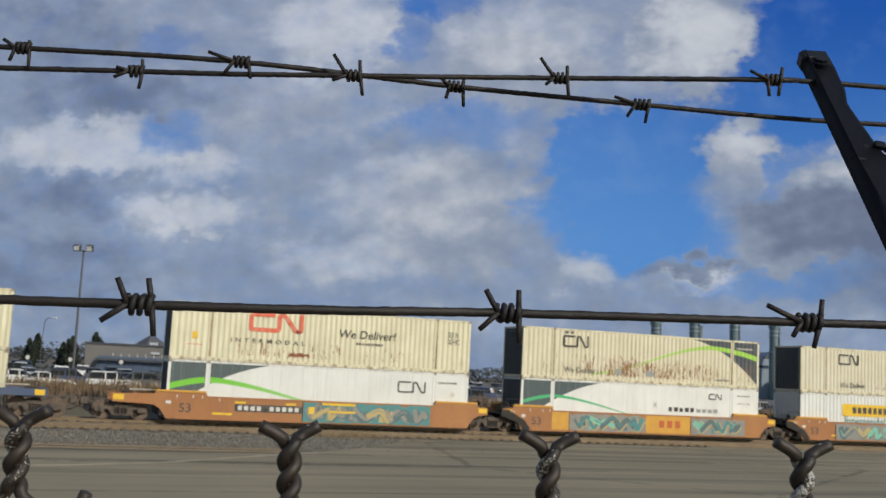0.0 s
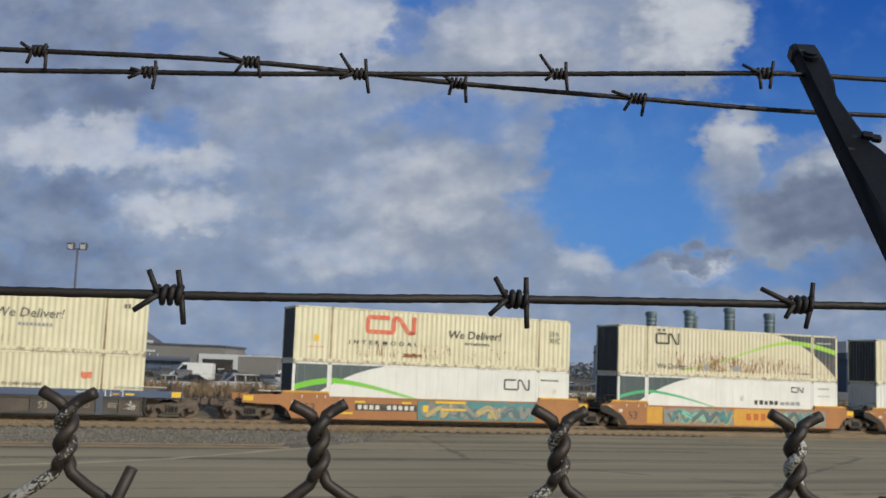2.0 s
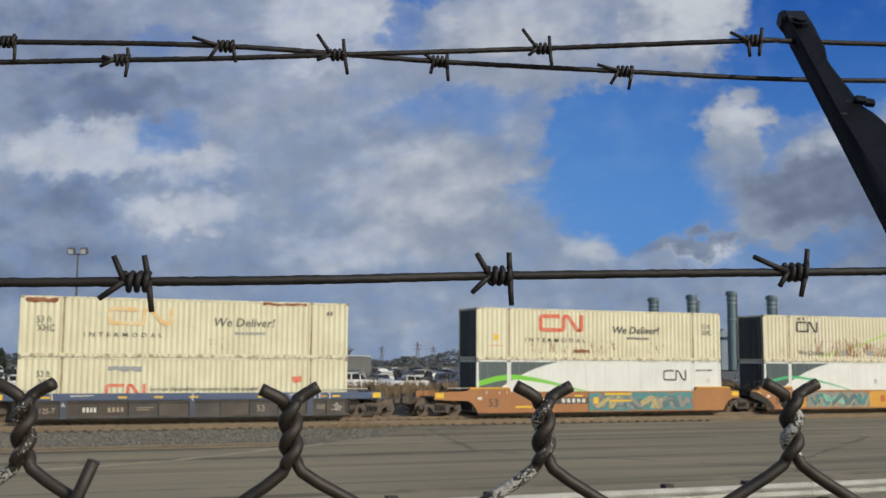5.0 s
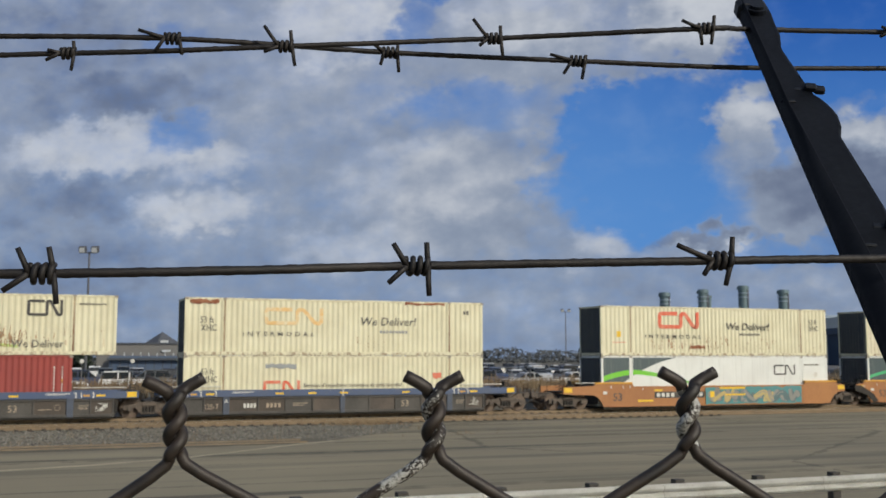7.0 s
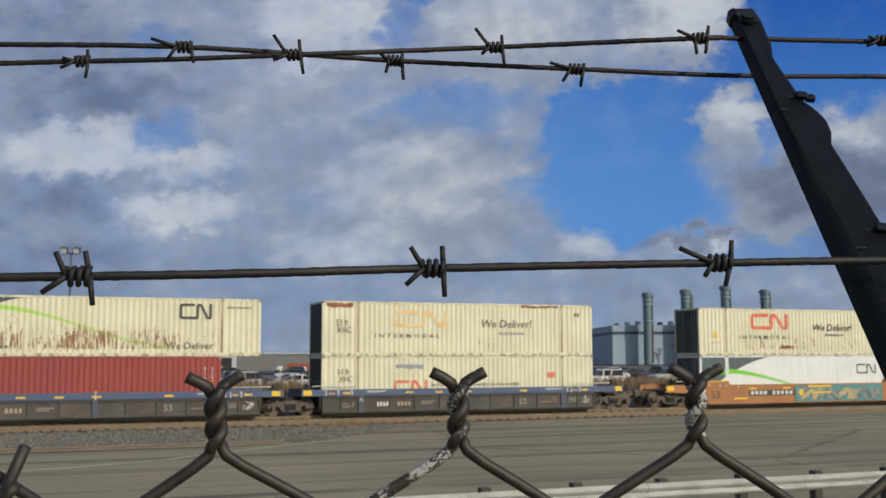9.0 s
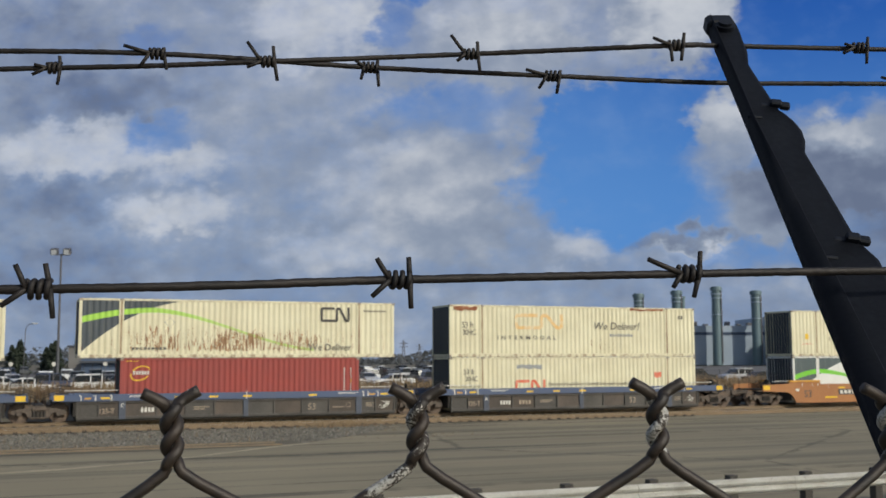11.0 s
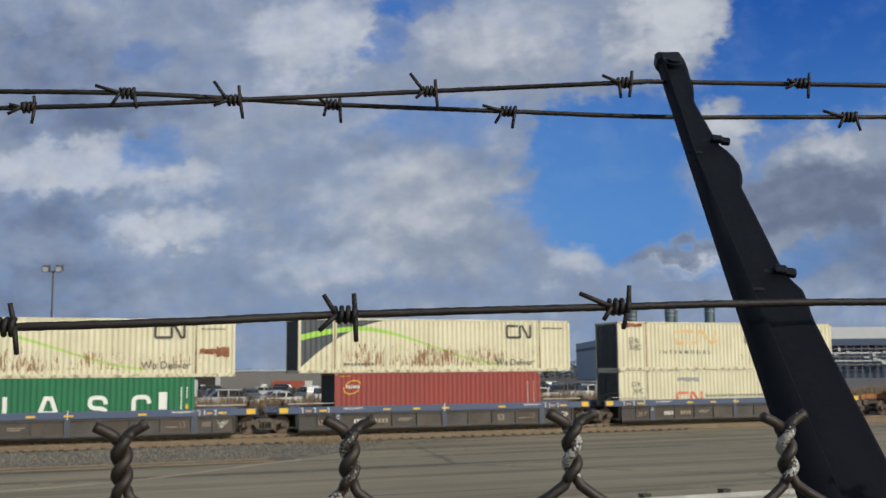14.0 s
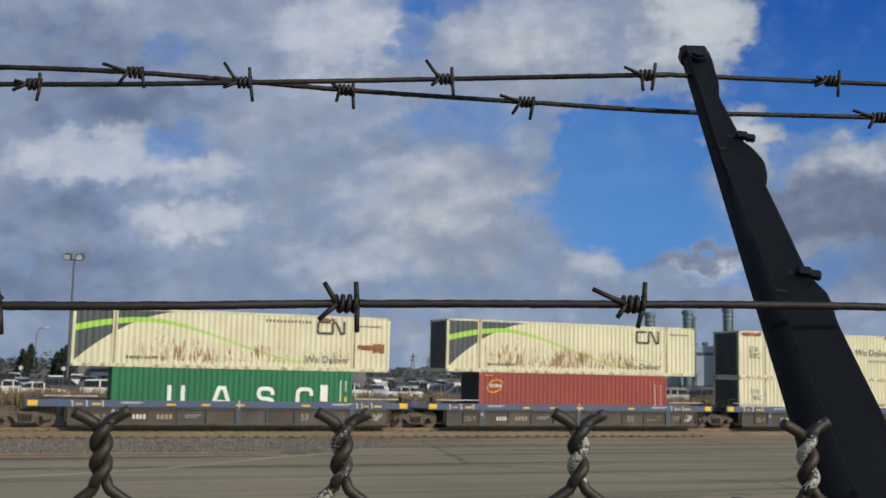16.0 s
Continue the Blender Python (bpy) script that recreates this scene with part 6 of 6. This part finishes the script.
def pylon(x, y, h):
    top = thing("pylon", "distant lattice steel pylon", "pylon", pose(x, y, 0), group="pylons")
    for sx in (-1, 1):
        for sy in (-1, 1):
            part("leg", tube(bmesh.new(), [(sx * h * 0.09, sy * h * 0.09, 0), (sx * 0.25, sy * 0.25, h)], 0.16, 5), MAST, top)
    for k in range(6):
        z = h * k / 6
        w = h * 0.09 * (1 - k / 6.5)
        part("brace", tube(bmesh.new(), [(-w, -w, z), (w * 0.85, -w * 0.85, z + h / 6)], 0.1, 4), MAST, top)
        part("brace", tube(bmesh.new(), [(w, -w, z), (-w * 0.85, -w * 0.85, z + h / 6)], 0.1, 4), MAST, top)
    for z in (0.72, 0.86):
        part("cross_arm", boxed(-h * 0.16, h * 0.16, -0.15, 0.15, h * z, h * z + 0.3), MAST, top)


pylon(-9.1, 500, 12)
pylon(-29, 560, 11)
pylon(-2, 620, 12)

# ---- writing and marks on the containers ----
BOXES = {}
for ob, offset, z in MOVING:
    if ob.name.startswith("shipping_container"):
        for key, at in OFF.items():
            if abs(offset - at) < 2.5:
                BOXES[key, "up" if z > 2 else "low"] = ob
FACE = -WIDE / 2 - 0.004


def turned(corners, r, steps=5):
    """A line through corners, each rounded with reach r."""
    c = [Vector((a, b)) for a, b in corners]
    out = [c[0]]
    for a, b, d in zip(c, c[1:], c[2:]):
        p, q = b + (a - b).normalized() * r, b + (d - b).normalized() * r
        out += [p * (1 - k / steps) ** 2 + b * 2 * (1 - k / steps) * (k / steps) + q * (k / steps) ** 2 for k in range(steps + 1)]
    return [tuple(p) for p in out + [c[-1]]]


def emblem(box_ob, x, z, w, h, t, ink):
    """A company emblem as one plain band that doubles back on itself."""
    a, b = t / 2, h - t / 2
    path = turned([(0.47 * w, b), (a, b), (a, a), (0.555 * w, a), (0.555 * w, b), (0.66 * w, b), (0.86 * w, a), (w - a, a), (w - a, h)], min(h, w * 0.3) * 0.17)
    bm = ribbon(bmesh.new(), [(x + p, z + q) for p, q in path], t, FACE - 0.003, FACE)
    part("emblem", bm, ink, box_ob)


def bars(box_ob, x, z, w, h, n, ink, seed=0):
    """A line of writing too small or private to letter, as plain bars."""
    r = random.Random(seed)
    step = w / n
    for k in range(n):
        part("text_bar", boxed(x + k * step, x + k * step + step * r.uniform(0.6, 0.8), FACE - 0.003, FACE, z + h * 0.12, z + h * r.uniform(0.72, 0.85)), ink, box_ob)


def words(box_ob, text, x, z, size, ink, width=1.0, shear=0.0, spacing=1.0):
    """A line of writing, each letter a part of its own."""
    lettering("letter", text, size, ink, box_ob, pose(x, FACE, z), width=width, shear=shear, depth=0.002, spacing=spacing)


GREY_INK = worn("weathered_grey_lettering", (0.075, 0.072, 0.066), (0.26, 0.24, 0.19), rough=0.6, scale=5, fine=25, amount=0.9)
RUST_PATCH = worn("rust_patch", (0.20, 0.065, 0.03), (0.34, 0.16, 0.09), rough=0.9, scale=3, fine=25, amount=1.0)
SKY_GREY = worn("grey_overpaint", (0.30, 0.31, 0.31), (0.26, 0.27, 0.27), rough=0.7, scale=3, fine=25)


def patch(box_ob, x0, x1, z0, z1, ink, seed):
    r = random.Random(seed)
    pts = [(x0 + (x1 - x0) * k / 9, z1 + r.uniform(-.06, .03)) for k in range(10)] + [(x0 + (x1 - x0) * k / 9, z0 + r.uniform(-.05, .06)) for k in range(9, -1, -1)]
    part("worn_patch", prism(bmesh.new(), pts, FACE - 0.002, FACE + 0.001), ink, box_ob)


u = BOXES["u", "up"]
emblem(u, 12.1, 1.90, 1.55, 0.72, 0.13, BLACK_INK)
words(u, "We Deliver", 11.5, 0.42, 0.52, GREY_INK, 0.98)
bars(u, 2.55, 0.40, 1.6, 0.2, 9, GREY_INK, 1)
bars(u, 14.45, 2.35, 1.2, 0.12, 9, GREY_INK, 2)
for k in range(13):
    part("vent", boxed(9.4 + k * 0.19, 9.5 + k * 0.19, FACE - 0.004, FACE, 2.45, 2.6), GREY_INK, u)
patch(u, 14.35, 15.3, 1.15, 1.42, RUST_PATCH, 1)
patch(u, 15.2, 15.85, 1.0, 1.5, RUST_PATCH, 2)
patch(u, 12.3, 13.1, 2.6, 2.78, RUST_PATCH, 3)
r_ = BOXES["r", "up"]
emblem(r_, 12.05, 1.85, 1.6, 0.78, 0.13, BLACK_INK)
words(r_, "We Deliver", 11.4, 0.36, 0.50, GREY_INK, 0.98)
bars(r_, 2.5, 0.36, 1.7, 0.2, 9, GREY_INK, 4)
bars(r_, 14.4, 2.4, 1.3, 0.12, 9, GREY_INK, 5)
for w in (u, r_):
    m = bmesh.new()
    tube(m, [(4.05, FACE, 1.75), (4.3, FACE, 2.0), (4.55, FACE, 1.75), (4.3, FACE, 1.5), (4.05, FACE, 1.75)], 0.012, 4)
    part("placard_outline", m, SKY_GREY, w)
c = BOXES["c", "up"]
emblem(c, 4.0, 1.55, 3.1, 0.9, 0.2, ORANGE_INK)
words(c, "INTERMODAL", 2.9, 0.98, 0.31, GREY_INK, 1.25, spacing=1.75)
words(c, "We Deliver!", 9.1, 1.58, 0.62, GREY_INK, 1.0, 0.15)
bars(c, 10.2, 1.15, 1.6, 0.2, 9, SKY_GREY, 6)
words(c, "53 ft", 0.75, 1.62, 0.46, GREY_INK, 0.82)
words(c, "XHC", 0.8, 1.22, 0.46, GREY_INK, 0.82)
patch(c, 0.25, 1.7, 2.60, 2.80, RUST_PATCH, 5)
patch(c, 11.6, 13.9, 2.70, 2.84, RUST_PATCH, 6)
bars(c, 15.0, 2.2, 0.35, 0.3, 2, GREY_INK, 3)
cl = BOXES["c", "low"]
emblem(cl, 4.0, 0.9, 1.9, 0.72, 0.15, RED_INK)
patch(cl, 4.1, 5.7, 2.25, 2.5, SKY_GREY, 7)
words(cl, "53 ft", 0.85, 1.95, 0.42, GREY_INK, 0.82)
words(cl, "XHC", 0.95, 1.56, 0.42, GREY_INK, 0.82)
words(cl, "Services d'expédition transitaire de colis mondial", 6.1, 1.28, 0.27, GREY_INK, 1.0)
patch(cl, 13.2, 13.7, 1.7, 2.0, RED_INK, 8)
i = BOXES["i", "up"]
emblem(i, 3.85, 1.60, 2.85, 1.0, 0.22, RED_INK)
words(i, "INTERMODAL", 2.95, 1.02, 0.31, BLACK_INK, 1.3, spacing=1.75)
words(i, "We Deliver!", 8.6, 1.56, 0.62, BLACK_INK, 1.02, 0.15)
bars(i, 9.6, 1.20, 1.55, 0.2, 9, GREY_INK, 9)
words(i, "53 ft", 14.8, 1.95, 0.42, GREY_INK, 0.8)
words(i, "XHC", 14.8, 1.56, 0.42, GREY_INK, 0.8)
part("yellow_label", boxed(1.05, 1.32, FACE - 0.004, FACE, 1.08, 1.42), YELLOW, i, "small yellow label")
patch(i, 6.1, 7.1, 0.42, 0.62, RUST_PATCH, 10)
bars(i, 0.8, 0.75, 0.8, 0.07, 6, RED_INK, 3)
il = BOXES["i", "low"]
emblem(il, 12.05, 1.75, 1.6, 0.62, 0.09, BLACK_INK)
bars(il, 14.35, 2.30, 1.15, 0.14, 10, GREY_INK, 11)
part("white_mark", cyl(bmesh.new(), (15.2, FACE, 1.75), 0.16, 0.006, "y", 16), PALE, il)
o = BOXES["o", "up"]
emblem(o, 2.55, 1.85, 1.65, 0.68, 0.11, BLACK_INK)
words(o, "We Deliver", 2.65, 0.42, 0.46, GREY_INK, 0.95)
bars(o, 13.0, 0.36, 1.0, 0.16, 7, GREY_INK, 12)
bars(o, 14.5, 2.35, 1.2, 0.13, 9, PALE, 13)
for k in range(2):
    part("vent", boxed(2.65 + k * 0.35, 2.85 + k * 0.35, FACE - 0.004, FACE, 2.62, 2.76), GREY_INK, o)
part("overpaint", boxed(6.0, 6.4, FACE - 0.002, FACE, 0.42, 0.75), SKY_GREY, o)
part("overpaint", boxed(8.1, 8.6, FACE - 0.002, FACE, 0.42, 0.75), SKY_GREY, o)
ol = BOXES["o", "low"]
emblem(ol, 12.5, 2.15, 0.95, 0.36, 0.07, BLACK_INK)
bars(ol, 9.7, 1.32, 1.9, 0.36, 5, BLACK_INK, 14)
bars(ol, 11.65, 1.32, 1.6, 0.34, 4, SKY_GREY, 15)
bars(ol, 14.6, 2.4, 0.9, 0.12, 7, GREY_INK, 16)
bars(ol, 14.6, 1.95, 0.95, 0.08, 9, SKY_GREY, 17)
for a in range(3):
    part("snow_mark", tube(bmesh.new(), [(8.75 - 0.22 * math.cos(a * 1.047), FACE, 1.7 - 0.22 * math.sin(a * 1.047)), (8.75 + 0.22 * math.cos(a * 1.047), FACE, 1.7 + 0.22 * math.sin(a * 1.047))], 0.014, 4), SKY_GREY, ol)
j = BOXES["j", "up"]
emblem(j, 2.95, 1.85, 1.65, 0.68, 0.11, BLACK_INK)
words(j, "We Deliver", 3.1, 0.42, 0.46, GREY_INK, 0.95)
jl = BOXES["j", "low"]
part("yellow_sign", boxed(3.3, 7.6, FACE - 0.010, FACE, 1.55, 2.30), YELLOW, jl, "yellow sign panel with dark bars")
for k in range(7):
    part("sign_bar", boxed(4.1 + k * 0.42, 4.4 + k * 0.42, FACE - 0.014, FACE - 0.008, 1.72, 2.12), BLACK_INK, jl)
words(jl, "Intermodal", 3.45, 1.0, 0.72, TEAL, 1.05)
g = BOXES["u", "low"]
white = container_material("white_block_paint", (0.78, 0.79, 0.76), (0.6, 0.6, 0.57), rust=0.04)
BLOCKS = [turned([(2.76, 1.92), (2.76, 0.8), (3.42, 0.8), (3.42, 1.92)], 0.25), [(4.84, 0.75), (5.20, 1.82), (5.46, 1.82), (5.82, 0.75)], [(5.03, 1.12), (5.62, 1.12)],
          turned([(7.95, 1.50), (7.90, 1.82), (7.22, 1.82), (7.22, 1.34), (7.95, 1.28), (7.95, 0.8), (7.2, 0.8)], 0.22),
          turned([(9.98, 1.50), (9.98, 1.82), (9.25, 1.82), (9.25, 0.8), (9.98, 0.8), (9.98, 1.1)], 0.26)]
for line in BLOCKS:
    part("block_shape", ribbon(bmesh.new(), line, 0.20, FACE - 0.003, FACE), white, g)
part("white_panel", boxed(10.45, 10.85, FACE - 0.004, FACE, 1.2, 2.05), white, g, "white notice panel")
bars(g, 10.52, 1.75, 0.26, 0.08, 3, RED_INK, 1)
bars(g, 10.52, 1.5, 0.26, 0.08, 3, RED_INK, 2)
for k in range(8):
    part("text_bar", boxed(11.5, 11.57, FACE - 0.003, FACE, 1.2 + k * 0.14, 1.3 + k * 0.14), white, g)
    if k > 3:
        part("text_bar", boxed(11.78, 11.85, FACE - 0.003, FACE, 1.2 + k * 0.14, 1.3 + k * 0.14), white, g)
part("yellow_label", boxed(11.75, 11.88, FACE - 0.003, FACE, 1.2, 1.45), YELLOW, g)
d = BOXES["r", "low"]
for lift, r0, a0, a1 in ((0.0, 0.40, 0.15, 2.6), (-0.03, 0.42, 2.9, 5.6)):
    arc = [(0.97 + r0 * 1.1 * math.cos(a), 2.18 + lift + r0 * 0.78 * math.sin(a) + 0.10 * math.cos(a)) for a in (a0 + (a1 - a0) * k / 12 for k in range(13))]
    part("emblem_swirl", ribbon(bmesh.new(), arc, 0.055, FACE - 0.003, FACE), YELLOW, d, "yellow swirl emblem")
bars(d, 0.62, 2.06, 0.80, 0.26, 6, PALE, 21)
for k in range(8):
    part("text_bar", boxed(11.35, 11.41, FACE - 0.003, FACE, 1.15 + k * 0.16, 1.25 + k * 0.16), PALE, d)
    part("text_bar", boxed(11.72, 11.77, FACE - 0.003, FACE, 1.15 + k * 0.16, 1.25 + k * 0.16), YELLOW if k == 3 else PALE, d)
bars(d, 0.3, 2.72, 0.6, 0.06, 4, YELLOW, 22)


def motions():
    for ob, offset, z in MOVING:
        walk(ob, [(t, yard(s + offset, 55.3, RAIL + z)) for t, s in START])
    seconds = [k * 0.1 for k in range(161)]
    way = np.interp(seconds, [t for t, s in START], [s for t, s in START])
    for ws, x in WHEELS:
        walk(ws, [(t, pose(x, 0, 0.455, 0, math.degrees((w - way[0]) / 0.455) % 360.0, 0)) for t, w in zip(seconds, way)])
    walk(backdrop, [(t, Matrix.Translation((0, 0, 2.9)) @ pose(0, 0, 0, 0, 0, -yaw) @ Matrix.Translation((0, 0, -2.9)) @ SKY_START)
                    for t, yaw in ((0, 0.0), (4, 0.35), (8, 0.55), (12, 0.8), (16, 0.85))])


motions()
